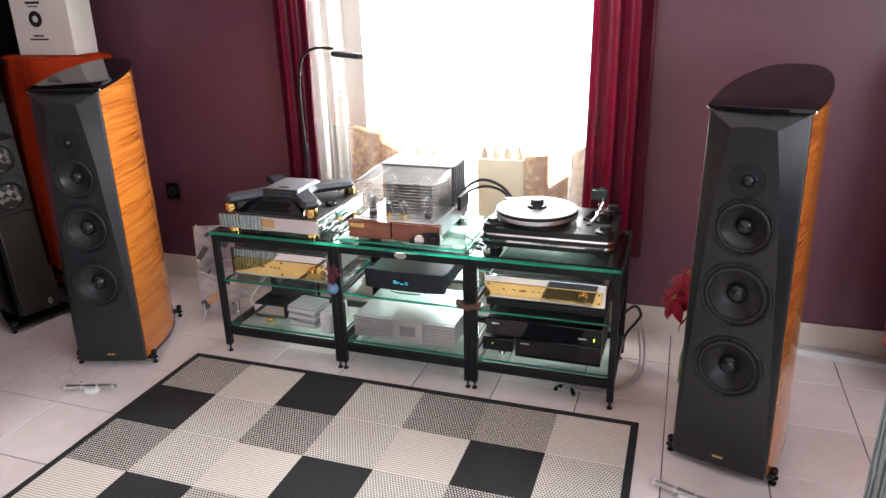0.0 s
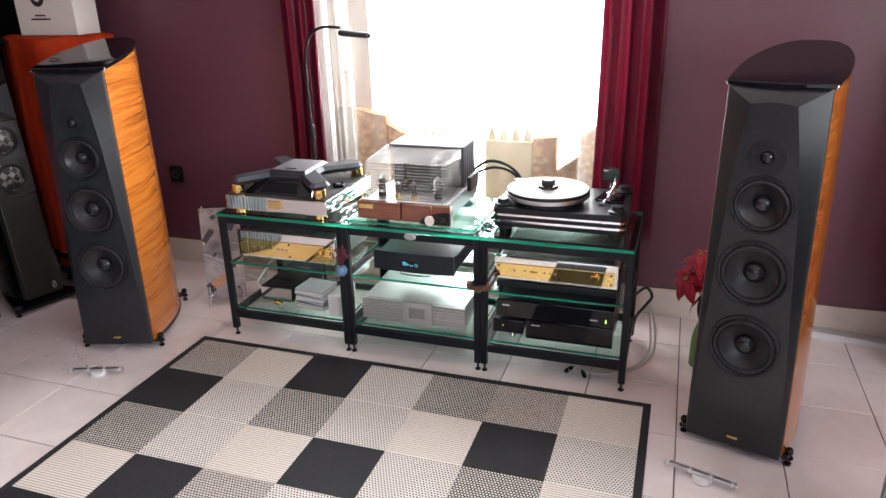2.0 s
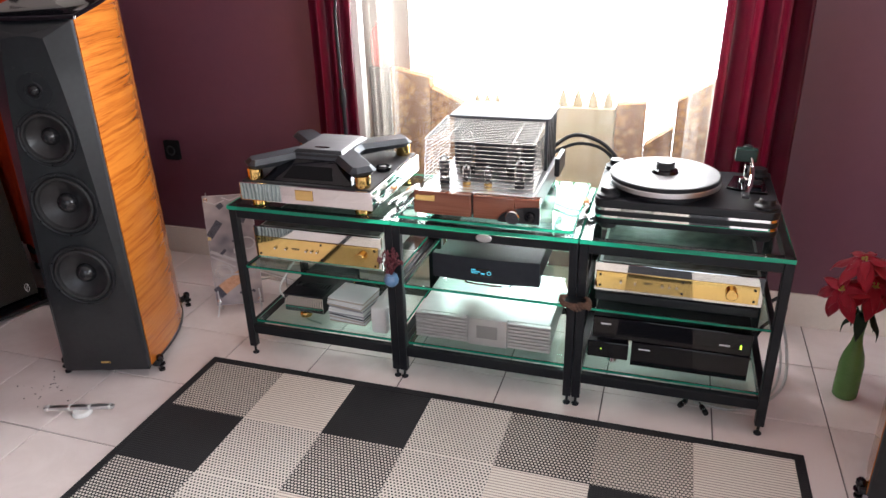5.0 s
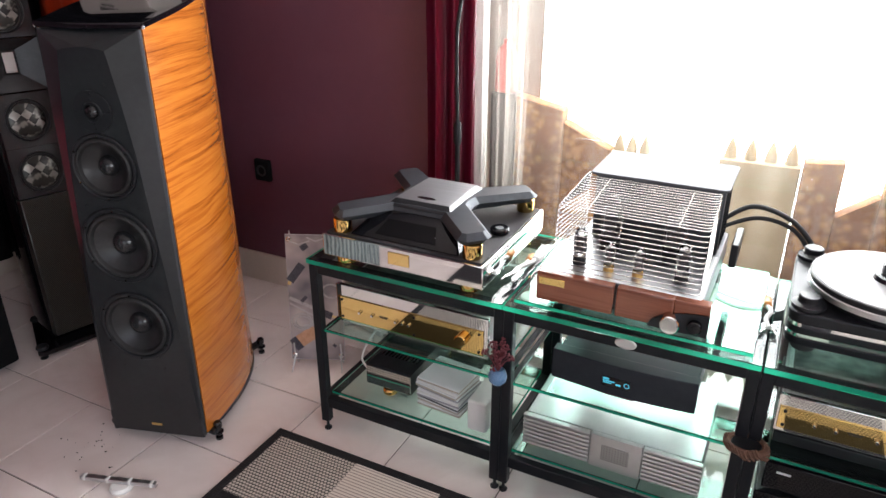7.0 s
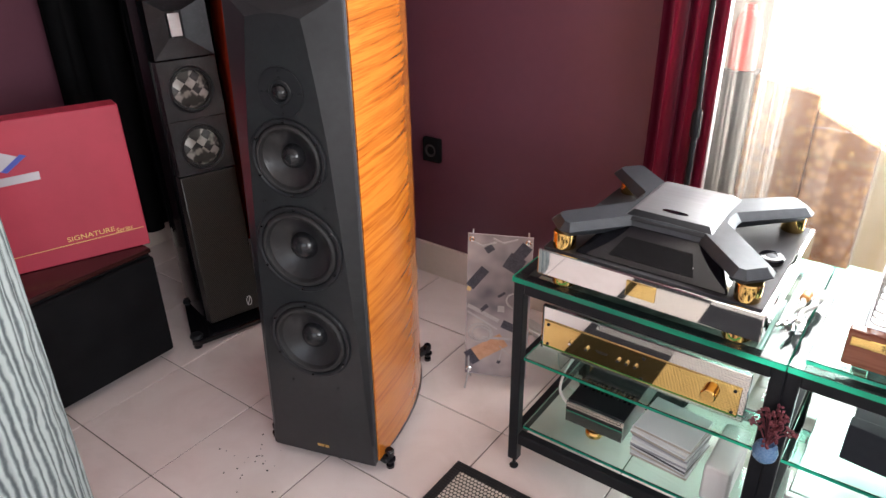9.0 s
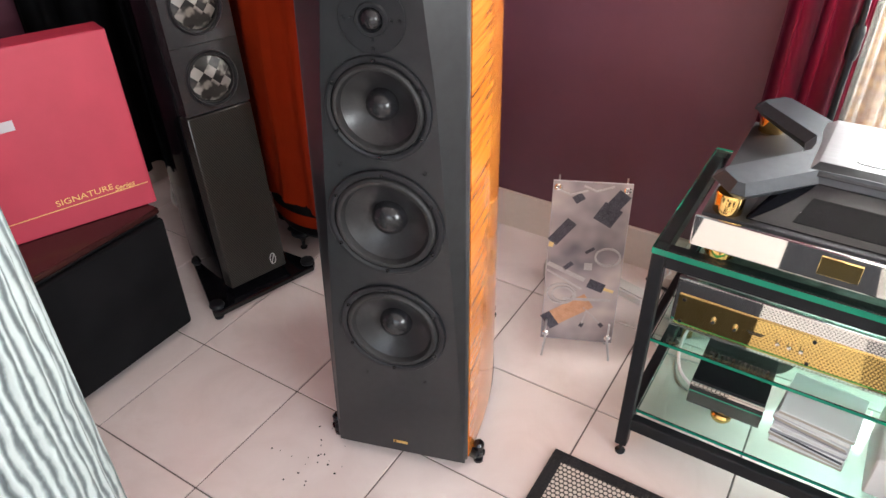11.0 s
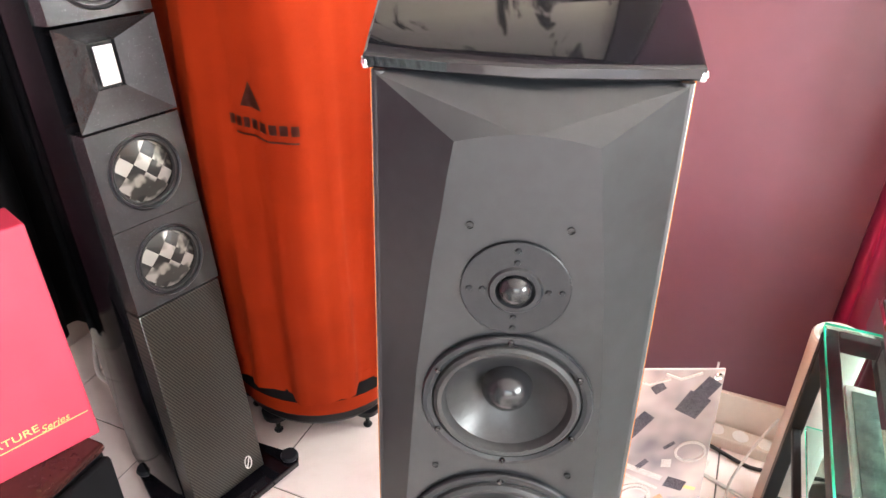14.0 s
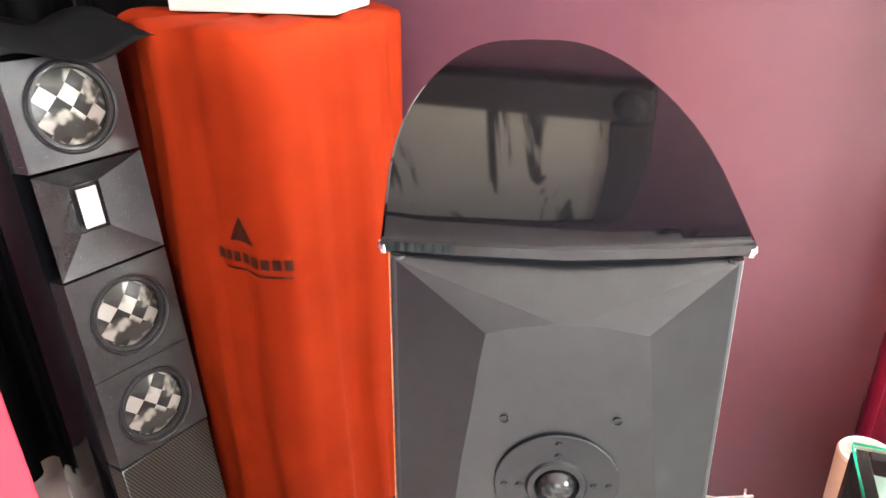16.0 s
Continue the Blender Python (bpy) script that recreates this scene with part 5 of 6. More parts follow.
for s0, s1 in ((-0.2275, -0.047), (0.087, 0.2275)):
    for i in range(8):
        part("fin", box(s1 - s0, 0.016, 0.0075, ((s0 + s1) / 2, 0.006, 0.019 + i * 0.0122), 0.002, 1), SILVER, pa)
for x in (-0.18, 0.18):
    part("foot", lathe([(0, 0), (0.016, 0), (0.016, 0.016), (0, 0.016)], 20, at(x, 0.05, 0)), STEEL, pa)

pl = thing("black_player", at(-0.345, 2.640, ZB + 0.093), "black component with a bright label strip and green light", "player")
part("case", box(0.455, 0.30, 0.066, (0, 0.152, 0.041), 0.003), BLACK_SATIN, pl)
part("fascia", box(0.46, 0.010, 0.072, (0, 0.0, 0.042), 0.002), BLACK_GLOSS, pl)
part("label_strip", box(0.030, 0.0015, 0.005, (-0.19, -0.0055, 0.056)), WHITE_INK, pl)
part("label_strip", box(0.030, 0.0015, 0.005, (0.155, -0.0055, 0.034)), WHITE_INK, pl)
LED = Mat("green_led", (0.3, 0.5, 0.02), 0.4)
LED.set("Emission Color", (0.55, 0.9, 0.05, 1))
LED.set("Emission Strength", 2.5)
part("led", box(0.004, 0.002, 0.014, (0.200, -0.0055, 0.034)), LED.m, pl, "glowing yellow-green light")
for x in (-0.19, 0.19):
    part("foot", lathe([(0, 0), (0.016, 0), (0.016, 0.010), (0, 0.010)], 20, at(x, 0.06, 0)), RUBBER, pl)
lo = thing("black_component", at(-0.285, 2.640, ZB + 0.004), "large plain black component on the bottom shelf", "player")
part("case", box(0.335, 0.30, 0.078, (0, 0.152, 0.050), 0.003), BLACK_SATIN, lo)
part("fascia", box(0.338, 0.010, 0.082, (0, 0.0, 0.050), 0.002), BLACK_GLOSS, lo)
part("label_strip", box(0.034, 0.0015, 0.003, (-0.13, -0.0055, 0.070)), WHITE_INK, lo)
for x in (-0.14, 0.14):
    part("foot", lathe([(0, 0), (0.014, 0), (0.014, 0.010), (0, 0.010)], 20, at(x, 0.05, 0)), RUBBER, lo)
sm = thing("small_black_box", at(-0.525, 2.632, ZB + 0.004), "small black phono box on a metal foot", "phono stage")
part("case", box(0.120, 0.16, 0.052, (0, 0.082, 0.054), 0.004), BLACK_SATIN, sm)
part("fascia", box(0.124, 0.006, 0.056, (0, 0.0, 0.054), 0.004), BLACK_GLOSS, sm)
part("led", box(0.003, 0.002, 0.003, (-0.02, -0.0035, 0.058)), LED.m, sm)
for x, y in ((0.015, 0.02), (-0.04, 0.14), (0.04, 0.14)):
    part("foot", lathe([(0, 0), (0.012, 0), (0.015, 0.01), (0.010, 0.028), (0, 0.028)], 20, at(x, y, 0)), CHROME, sm)

# ---- small things on the rack ----
pot = thing("flower_pot", at(-1.205, 2.548, 0.392), "small blue ball pot of dried maroon flowers on the rack post", "flower pot")
BLUEPOT = grained("blue_glaze", (0.10, 0.20, 0.36), (0.15, 0.27, 0.44), 25.0, (0.2, 0.35), 0.05)
part("pot", lathe([(0, -0.024), (0.012, -0.023), (0.022, -0.012), (0.024, 0.0), (0.020, 0.014), (0.014, 0.020), (0.012, 0.018), (0, 0.016)], 28), BLUEPOT, pot)
DRY = grained("dried_maroon_petals", (0.10, 0.018, 0.03), (0.20, 0.05, 0.06), 60.0, (0.7, 0.9), 0.2)
rnd = random.Random(5)
for i in range(26):
    a, r, hh = rnd.uniform(0, 6.28), rnd.uniform(0.012, 0.046), rnd.uniform(0.035, 0.095)
    tip = (r * math.cos(a), r * math.sin(a) - 0.004, 0.016 + hh * (1 - r * 6))
    bms = [tube([(0, 0, 0.012), (tip[0] * 0.5, tip[1] * 0.5, 0.016 + tip[2] * 0.5), tip], 0.0011, 5)]
    for k in range(5):
        q = Vector(tip) + Vector((rnd.uniform(-1, 1), rnd.uniform(-1, 1), rnd.uniform(-1.6, 0.8))) * 0.006
        bms.append(lathe([(0, -0.0045), (0.0035, 0), (0, 0.0045)], 6, Matrix.Translation(q) @ pose(0, 0, 0, rnd.uniform(0, 180), rnd.uniform(0, 180), 0)))
    part("flower", join(*bms), DRY, pot)
wr = thing("wreath", at(-0.624, 2.556, 0.388), "small brown woven ring hung on the rack posts", "ornament")
STRAW = grained("brown_woven_straw", (0.05, 0.022, 0.014), (0.16, 0.08, 0.05), 90.0, (0.6, 0.85), 0.5)
ring = [(0.040 * math.cos(t), 0.0 + 0.030 * math.sin(t), 0.0) for t in [k * 6.2832 / 28 for k in range(29)]]
part("ring", tube(ring, 0.0085, 10), STRAW, wr)
for i in range(30):
    t = i * 6.2832 / 30
    c = (0.040 * math.cos(t), 0.030 * math.sin(t), 0.004 * math.sin(5 * t))
    part("strand", tube([(c[0] - 0.008, c[1] - 0.004, c[2] + 0.010), (c[0], c[1] - 0.0105, c[2]), (c[0] + 0.008, c[1] - 0.004, c[2] - 0.010)], 0.0028, 5), STRAW, wr)
part("disc", lathe([(0, 0.006), (0.030, 0.006), (0.032, 0.0), (0.030, -0.006), (0, -0.006)], 24), BLACK_SATIN, wr)


def plug(m, tipcol, label):
    p = thing("cable_plug", m, label, "cable plug")
    part("sleeve", lathe([(0, 0), (0.0085, 0.001), (0.010, 0.006), (0.010, 0.034), (0.006, 0.040), (0, 0.040)], 16, pose(0, 0, 0.010, 90, 0, 0)), tipcol, p)
    part("lead", tube(curve([(0, -0.04, 0.010), (0.006, -0.075, 0.016), (-0.004, -0.110, 0.012), (0.004, -0.14, 0.007)], 6), 0.0052, 8), WHITE_PLASTIC, p, "white braided lead")
    for x in (-0.006, 0.010):
        part("connector", lathe([(0, 0), (0.006, 0.001), (0.006, 0.022), (0.0035, 0.024), (0.0035, 0.036), (0, 0.037)], 14, at(x, -0.135, 0.008) @ pose(0, 0, 0, 90, 0, 12 * (1 if x > 0 else -1))), CHROME, p)


ORNG = grained("orange_resin", (0.55, 0.22, 0.06), (0.66, 0.30, 0.09), 20.0, (0.3, 0.45), 0.0)
plug(pose(-1.200, 2.82, ZG + 0.0145, 0, 0, -8), WHITE_PLASTIC, "white cable splitter with chrome plugs on the glass")
plug(pose(-1.228, 2.84, ZG - 0.0025, 0, 0, -4), ORNG, "orange-tipped cable plug lying on the glass")
plug(pose(-0.640, 2.86, ZG - 0.0025, 0, 0, 4), ORNG, "orange-tipped cable plug beside the turntable")


def cable(name, pts, r, mat, label):
    single(name, tube(curve(pts, 7), r, 8), mat, Matrix(), label, "cable", sharp=180)


cable("power_cable", [(-0.80, 3.03, 0.70), (-0.72, 3.07, 0.75), (-0.62, 3.06, 0.73), (-0.55, 3.03, 0.66), (-0.52, 3.02, 0.56), (-0.52, 3.04, 0.30), (-0.55, 3.08, 0.008)], 0.007, RUBBER, "thick black cable looping behind the rack")
cable("power_cable", [(-0.80, 3.03, 0.685), (-0.70, 3.06, 0.725), (-0.60, 3.05, 0.70), (-0.56, 3.03, 0.60), (-0.56, 3.05, 0.30), (-0.60, 3.09, 0.008)], 0.006, RUBBER, "thick black cable looping behind the amplifier")
cable("power_cable", [(-0.055, 2.92, 0.26), (-0.015, 2.93, 0.29), (0.01, 2.94, 0.25), (-0.01, 2.96, 0.20), (-0.05, 2.99, 0.12), (-0.06, 3.05, 0.008)], 0.006, RUBBER, "black power cable hanging beside the rack")
CLEARC = grained("silver_braid", (0.45, 0.44, 0.42), (0.62, 0.61, 0.58), 200.0, (0.3, 0.5), 0.3, 0.4)
cable("speaker_cable", [(0.01, 2.98, 0.20), (0.035, 2.93, 0.10), (0.03, 2.85, 0.02), (-0.04, 2.74, 0.0055), (-0.14, 2.68, 0.0055), (-0.25, 2.69, 0.0055)], 0.005, CLEARC, "silver braided cable lying on the floor")
cable("speaker_cable", [(0.0, 2.99, 0.18), (0.02, 2.90, 0.05), (-0.02, 2.79, 0.005), (-0.12, 2.71, 0.0045), (-0.20, 2.70, 0.0045), (-0.33, 2.78, 0.0045)], 0.004, CLEARC, "thin silver cable lying on the floor")
cable("cable", [(-1.80, 3.05, 0.30), (-1.84, 3.02, 0.20), (-1.86, 2.98, 0.10), (-1.80, 2.93, 0.03), (-1.70, 2.95, 0.006)], 0.003, CLEARC, "thin pale cable behind the rack leg")
cable("cable", [(-2.10, 3.10, 0.006), (-2.0, 3.16, 0.006), (-1.90, 3.12, 0.006), (-1.80, 3.08, 0.006)], 0.005, CLEARC, "thin pale cable on the tiles near the wall")
for x, y, a in ((-0.292, 2.652, 150), (-0.212, 2.632, 200)):
    p = thing("cable_plug", pose(x, y, 0.009, 0, 0, a), "black and chrome plug lying on the floor tiles", "cable plug")
    part("barrel", lathe([(0, 0), (0.008, 0.001), (0.009, 0.006), (0.009, 0.035), (0.0065, 0.042), (0, 0.042)], 16, pose(0, 0, 0, 90, 0, 0)), BLACK_GLOSS, p)
    part("ring", lathe([(0.0092, 0.012), (0.0098, 0.013), (0.0098, 0.017), (0.0092, 0.018)], 16, pose(0, 0, 0, 90, 0, 0)), CHROME, p)
    part("tip", lathe([(0.004, 0.042), (0.004, 0.055), (0, 0.057)], 12, pose(0, 0, 0, 90, 0, 0)), CHROME, p)

st2 = thing("power_strip", pose(-1.83, 3.255, 0, 0, 0, -4), "pale plastic power strip lying against the skirting", "power strip")
IVORY = grained("ivory_plastic", (0.56, 0.50, 0.43), (0.64, 0.57, 0.50), 20.0, (0.4, 0.5), 0.05)
part("body", box(0.20, 0.052, 0.036, (0, 0, 0.018), 0.005, 2), IVORY, st2)
for i in range(3):
    part("socket", lathe([(0, 0.0367), (0.017, 0.0367), (0.018, 0.0375), (0.0195, 0.0375), (0.020, 0.036)], 24, at(-0.06 + 0.06 * i, 0, 0)), WHITE_PLASTIC, st2)
cable("power_cable", [(-1.935, 3.24, 0.006), (-1.87, 3.215, 0.006), (-1.80, 3.19, 0.006), (-1.72, 3.20, 0.006), (-1.60, 3.22, 0.006)], 0.005, RUBBER, "black cable on the tiles beside the power strip")
pg = thing("mains_plug", pose(-1.765, 3.05, 0.0, 0, 0, 20), "tan mains plug with a thin pale lead on the tiles", "plug")
part("body", box(0.034, 0.05, 0.03, (0, 0, 0.0155), 0.006, 2), grained("tan_plastic", (0.42, 0.26, 0.08), (0.52, 0.33, 0.12), 20.0, (0.35, 0.5), 0.05), pg)
part("pin", box(0.006, 0.018, 0.003, (-0.008, 0.034, 0.016), 0.001, 1), CHROME, pg)
part("pin", box(0.006, 0.018, 0.003, (0.008, 0.034, 0.016), 0.001, 1), CHROME, pg)
part("lead", tube(curve([(0, -0.025, 0.014), (-0.01, -0.06, 0.006), (-0.03, -0.12, 0.004), (-0.02, -0.20, 0.004), (0.05, -0.26, 0.004)], 6), 0.003, 8), CLEARC, pg)
cable("cable", [(-3.66, 2.91, 0.15), (-3.65, 2.905, 0.11), (-3.63, 2.90, 0.06), (-3.60, 2.86, 0.008), (-3.52, 2.80, 0.006), (-3.44, 2.79, 0.006)], 0.007, WHITE_PLASTIC, "white cable hanging down to the tiles in the corner")
trunk = thing("cable_trunking", pose(0.93, 3.225, 0, 0, 0, -9), "pale clear plastic cable trunking lying along the skirting", "cable trunking")
part("channel", box(0.95, 0.045, 0.03, (0, 0, 0.0155), 0.004, 2), CASE, trunk)
part("lid", box(0.95, 0.05, 0.004, (0, 0, 0.0325), 0.001, 1), SILVER, trunk)

# ---- gooseneck lamp ----
gl = thing("reading_lamp", at(-1.59, 3.10, 0), "slim black gooseneck floor lamp with a flat grey head", "lamp")
part("base", lathe([(0, 0), (0.11, 0), (0.112, 0.006), (0.10, 0.016), (0.02, 0.022), (0, 0.022)], 40), BLACK_METAL, gl)
part("pole", tube([(0, 0, 0.02), (0, 0, 0.86)], 0.008, 12), BLACK_METAL, gl)
part("joint", lathe([(0.011, 0.80), (0.013, 0.81), (0.013, 0.86), (0.010, 0.87)], 16), BLACK_METAL, gl)
part("gooseneck", tube(curve([(0, 0, 0.86), (-0.004, 0, 1.05), (0.0, 0, 1.17), (0.03, -0.005, 1.265), (0.10, -0.015, 1.306), (0.20, -0.03, 1.306)], 8), 0.0065, 10), BLACK_METAL, gl)
part("head", prism([(0.165, -0.016), (0.19, -0.026), (0.30, -0.022), (0.315, 0.0), (0.30, 0.022), (0.19, 0.026), (0.165, 0.016)], -0.012, 0.012, 0.008, 2, at(0.03, -0.03, 1.300) @ pose(0, 0, 0, 0, 5, 0)), GUNMETAL, gl, "flat grey lamp head, switched off")

# ---- poster on stand ----
po = thing("poster_stand", pose(-2.0, 2.842, 0, 0, 0, 24), "clear acrylic display with a grey product poster", "poster stand")
TILTB = pose(0, 0, 0.0, -7, 0, 0)
PRINT_BK = grained("poster_board", (0.34, 0.31, 0.32), (0.42, 0.38, 0.39), 30.0, (0.3, 0.4), 0.0)
part("sheet", prism([(-0.0935, 0.035), (0.0935, 0.035), (0.0935, 0.49), (-0.0935, 0.49)], 0, 0.004, 0.0, 1, TILTB @ FACE), PRINT_BK, po)
PAPER = Mat("grey_violet_print", (0.4, 0.37, 0.4), 0.25)
pvv = PAPER.coords()
PAPER.colour(PAPER.ramp(PAPER.noise(pvv, 5.0, 3), [(0.32, (0.15, 0.135, 0.155)), (0.5, (0.36, 0.31, 0.31)), (0.66, (0.58, 0.49, 0.45))]))
PAPER = PAPER.m
part("print", prism([(-0.092, 0.037), (0.092, 0.037), (0.092, 0.488), (-0.092, 0.488)], 0.004, 0.0046, 0.0, 1, TILTB @ FACE), PAPER, po, "grey print of cables and plugs")


def flat(pts, mat, name, lift=0.005):
    part(name, prism(pts, lift, lift + 0.0005, 0.0, 1, TILTB @ FACE), mat, po)


def bar(x0, z0, x1, z1, w, mat, name="printed_cable", lift=0.005):
    d = Vector((x1 - x0, z1 - z0)).normalized()
    n = Vector((-d.y, d.x)) * w / 2
    flat([(x0 - n.x, z0 - n.y), (x1 - n.x, z1 - n.y), (x1 + n.x, z1 + n.y), (x0 + n.x, z0 + n.y)], mat, name, lift)


PRINT_DK = grained("print_dark", (0.03, 0.03, 0.04), (0.07, 0.06, 0.08), 60, (0.25, 0.3), 0.0)
PRINT_LT = grained("print_pale", (0.33, 0.30, 0.30), (0.44, 0.40, 0.39), 40, (0.25, 0.3), 0.0)
PRINT_CU = grained("print_copper", (0.40, 0.20, 0.11), (0.55, 0.30, 0.18), 60, (0.25, 0.3), 0.0)
PRINT_GD = grained("print_gold", (0.62, 0.45, 0.18), (0.75, 0.55, 0.25), 60, (0.25, 0.3), 0.0)
bar(-0.085, 0.325, -0.040, 0.385, 0.028, PRINT_DK, "printed_plug")
bar(-0.088, 0.312, -0.085, 0.325, 0.012, PRINT_GD, "printed_tip")
bar(0.030, 0.385, 0.055, 0.430, 0.050, PRINT_DK, "printed_socket")
bar(0.050, 0.425, 0.078, 0.465, 0.034, PRINT_DK, "printed_lid")
bar(-0.04, 0.44, -0.02, 0.455, 0.02, PRINT_DK, "printed_plug")
bar(0.015, 0.215, 0.055, 0.200, 0.026, PRINT_DK, "printed_plug")
bar(0.055, 0.200, 0.080, 0.193, 0.008, PRINT_GD, "printed_tip")
bar(-0.090, 0.265, 0.005, 0.222, 0.012, PRINT_LT)
bar(-0.090, 0.245, 0.000, 0.195, 0.006, PRINT_LT)
bar(-0.072, 0.096, 0.022, 0.162, 0.046, PRINT_CU, "printed_roll")
bar(-0.084, 0.086, -0.062, 0.102, 0.048, PRINT_DK, "printed_roll_end", 0.0056)
bar(0.01, 0.140, 0.055, 0.095, 0.004, PRINT_LT)
bar(0.02, 0.135, 0.010, 0.090, 0.004, PRINT_LT)
bar(0.055, 0.095, 0.064, 0.085, 0.010, PRINT_DK, "printed_plug")
bar(0.012, 0.092, 0.007, 0.080, 0.010, PRINT_DK, "printed_plug")
bar(0.0, 0.262, 0.020, 0.262, 0.020, PRINT_LT, "printed_clip")
bar(-0.03, 0.270, -0.05, 0.250, 0.012, PRINT_DK, "printed_plug")
bar(0.0, 0.300, 0.02, 0.315, 0.008, PRINT_DK, "printed_plug")
bar(-0.045, 0.163, 0.075, 0.168, 0.008, PRINT_LT, "faded_caption", 0.0062)
for cx, cz, r in ((0.055, 0.292, 0.030), (-0.050, 0.178, 0.036), (-0.046, 0.176, 0.027)):
    part("printed_coil", tube([(cx + r * math.cos(t), -0.0052, cz + 0.8 * r * math.sin(t)) for t in [k * 6.2832 / 24 for k in range(25)]], 0.0034, 4, TILTB), PRINT_LT, po)
for cx, cz in ((-0.05, 0.455), (0.01, 0.468)):
    part("printed_cable", tube([(cx - 0.03, -0.0052, cz + 0.012), (cx, -0.0052, cz), (cx + 0.04, -0.0052, cz + 0.014)], 0.003, 4, TILTB), PRINT_LT, po)
for x in (-0.081, 0.081):
    for z in (0.052, 0.474):
        part("grommet", lathe([(0.0035, 0.0), (0.0035, 0.003), (0.006, 0.004), (0.0085, 0.0025), (0.0085, 0)], 20, TILTB @ at(x, -0.0046, z) @ FACE), CHROME, po, "chrome grommet")
    part("leg", tube([(x, 0.030, 0.004), (x * 1.02, 0.004, 0.05), (x * 1.0, -0.001, 0.10)], 0.0028, 8), STEEL, po)
    part("leg", tube([(x * 1.08, -0.035, 0.003), (x * 0.98, 0.0, 0.055)], 0.0028, 8), STEEL, po)
    part("rod", tube([(x * 0.98, 0.006, 0.05), (x * 0.98, 0.062, 0.498)], 0.0022, 8), STEEL, po)

# ---- subwoofer, red box, white box ----
# The reddish tone paints what the dark gloss top reflects.
SUB_REFLECT_RED = grained("black_gloss_red_reflection", (0.030, 0.010, 0.010), (0.05, 0.016, 0.014), 8.0, (0.12, 0.2), 0.0)
sub = thing("subwoofer", at(-3.185, 2.142, 0), "large black subwoofer box with cloth grille and dark gloss top", "subwoofer")
part("cabinet", box(0.44, 0.47, 0.35, (-0.005, 0, 0.198), 0.010, 3), BLACK_SATIN, sub)
part("top", box(0.45, 0.475, 0.018, (-0.005, 0, 0.382), 0.006, 2), SUB_REFLECT_RED, sub, "dark gloss top with a red reflection put into its colour")
part("grille", box(0.022, 0.462, 0.345, (0.228, 0, 0.198), 0.010, 3), SUBCLOTH, sub, "black cloth grille")
for x in (-0.17, 0.17):
    for y in (-0.19, 0.19):
        part("foot", lathe([(0, 0), (0.02, 0), (0.022, 0.022), (0, 0.024)], 20, at(x, y, 0)), RUBBER, sub)
REDCARD = cloth("crimson_card", (0.42, 0.028, 0.060), (0.50, 0.038, 0.075), rough=0.5, weave=1400, sheen=0.0).m
red = thing("red_box", at(-3.09, 2.145, 0.392) @ pose(0, 0, 0, 0, -5, -22), "large crimson card presentation box leaning on the subwoofer", "box")
part("carton", box(0.10, 0.54, 0.435, (-0.05, 0, 0.2175), 0.004), REDCARD, red)
RF = at(0.0006, 0, 0) @ pose(0, 0, 0, 90, 0, 90)
part("gold_line", prism([(-0.27, 0.046), (0.262, 0.058), (0.262, 0.0600), (-0.27, 0.0480)], 0, 0.0006, 0, 1, RF), GOLD_INK, red)
tb = text_bm("SIGNATURE", 0.034, 0.0004, 1.0)
bmesh.ops.transform(tb, matrix=RF @ at(0.116, 0.071, 0.0006) @ pose(0, 0, 0, 0, 0, 1.3) @ Matrix.Diagonal((0.73, 0.60, 1, 1)), verts=tb.verts)
part("lettering", tb, GOLD_INK, red, "gold printed words")
tb = text_bm("Series", 0.020, 0.0004, 1.0, 0.35)
bmesh.ops.transform(tb, matrix=RF @ at(0.206, 0.066, 0.0011) @ pose(0, 0, 0, 0, 0, 3), verts=tb.verts)
part("lettering", tb, GOLD_INK, red, "gold printed words")
LOGO_G, LOGO_B = Mat("silver_print", (0.45, 0.42, 0.45), 0.35, 0.5).m, Mat("blue_print", (0.05, 0.07, 0.40), 0.35).m
part("logo", prism([(-0.115, 0.325), (-0.045, 0.295), (0.0, 0.330), (-0.07, 0.362)], 0, 0.0006, 0, 1, RF), LOGO_G, red, "silver lozenge mark")
part("logo", prism([(-0.06, 0.300), (-0.045, 0.294), (0.012, 0.333), (-0.003, 0.340)], 0.0006, 0.0012, 0, 1, RF), LOGO_B, red, "blue stripe of the mark")
part("brand_bar", prism([(-0.115, 0.258), (0.03, 0.262), (0.03, 0.285), (-0.115, 0.281)], 0, 0.0006, 0, 1, RF), LOGO_G, red, "plain silver bar")
wbx = thing("white_box", pose(-2.90, 3.03, 1.281, 0, 0, 4), "white cardboard carton with a round black emblem", "box")
CARD = grained("white_card", (0.66, 0.62, 0.58), (0.72, 0.68, 0.64), 10.0, (0.6, 0.75), 0.1)
part("carton", box(0.33, 0.16, 0.36, (0, 0, 0.18), 0.003), CARD, wbx)
part("emblem", lathe([(0, 0.0008), (0.038, 0.0008), (0.038, 0)], 32, at(-0.03, -0.0802, 0.17) @ FACE), INK, wbx, "round black emblem")
part("emblem_shape", lathe([(0, 0.0008), (0.018, 0.0008), (0.018, 0)], 5, at(-0.03, -0.0808, 0.17) @ FACE), CARD, wbx)
for w, h, z in ((0.085, 0.012, 0.245), (0.06, 0.006, 0.228), (0.06, 0.008, 0.092), (0.11, 0.008, 0.075)):
    part("print_bar", box(w, 0.001, h, (-0.03, -0.0803, z)), INK, wbx)

# ---- striped upholstered columns ----


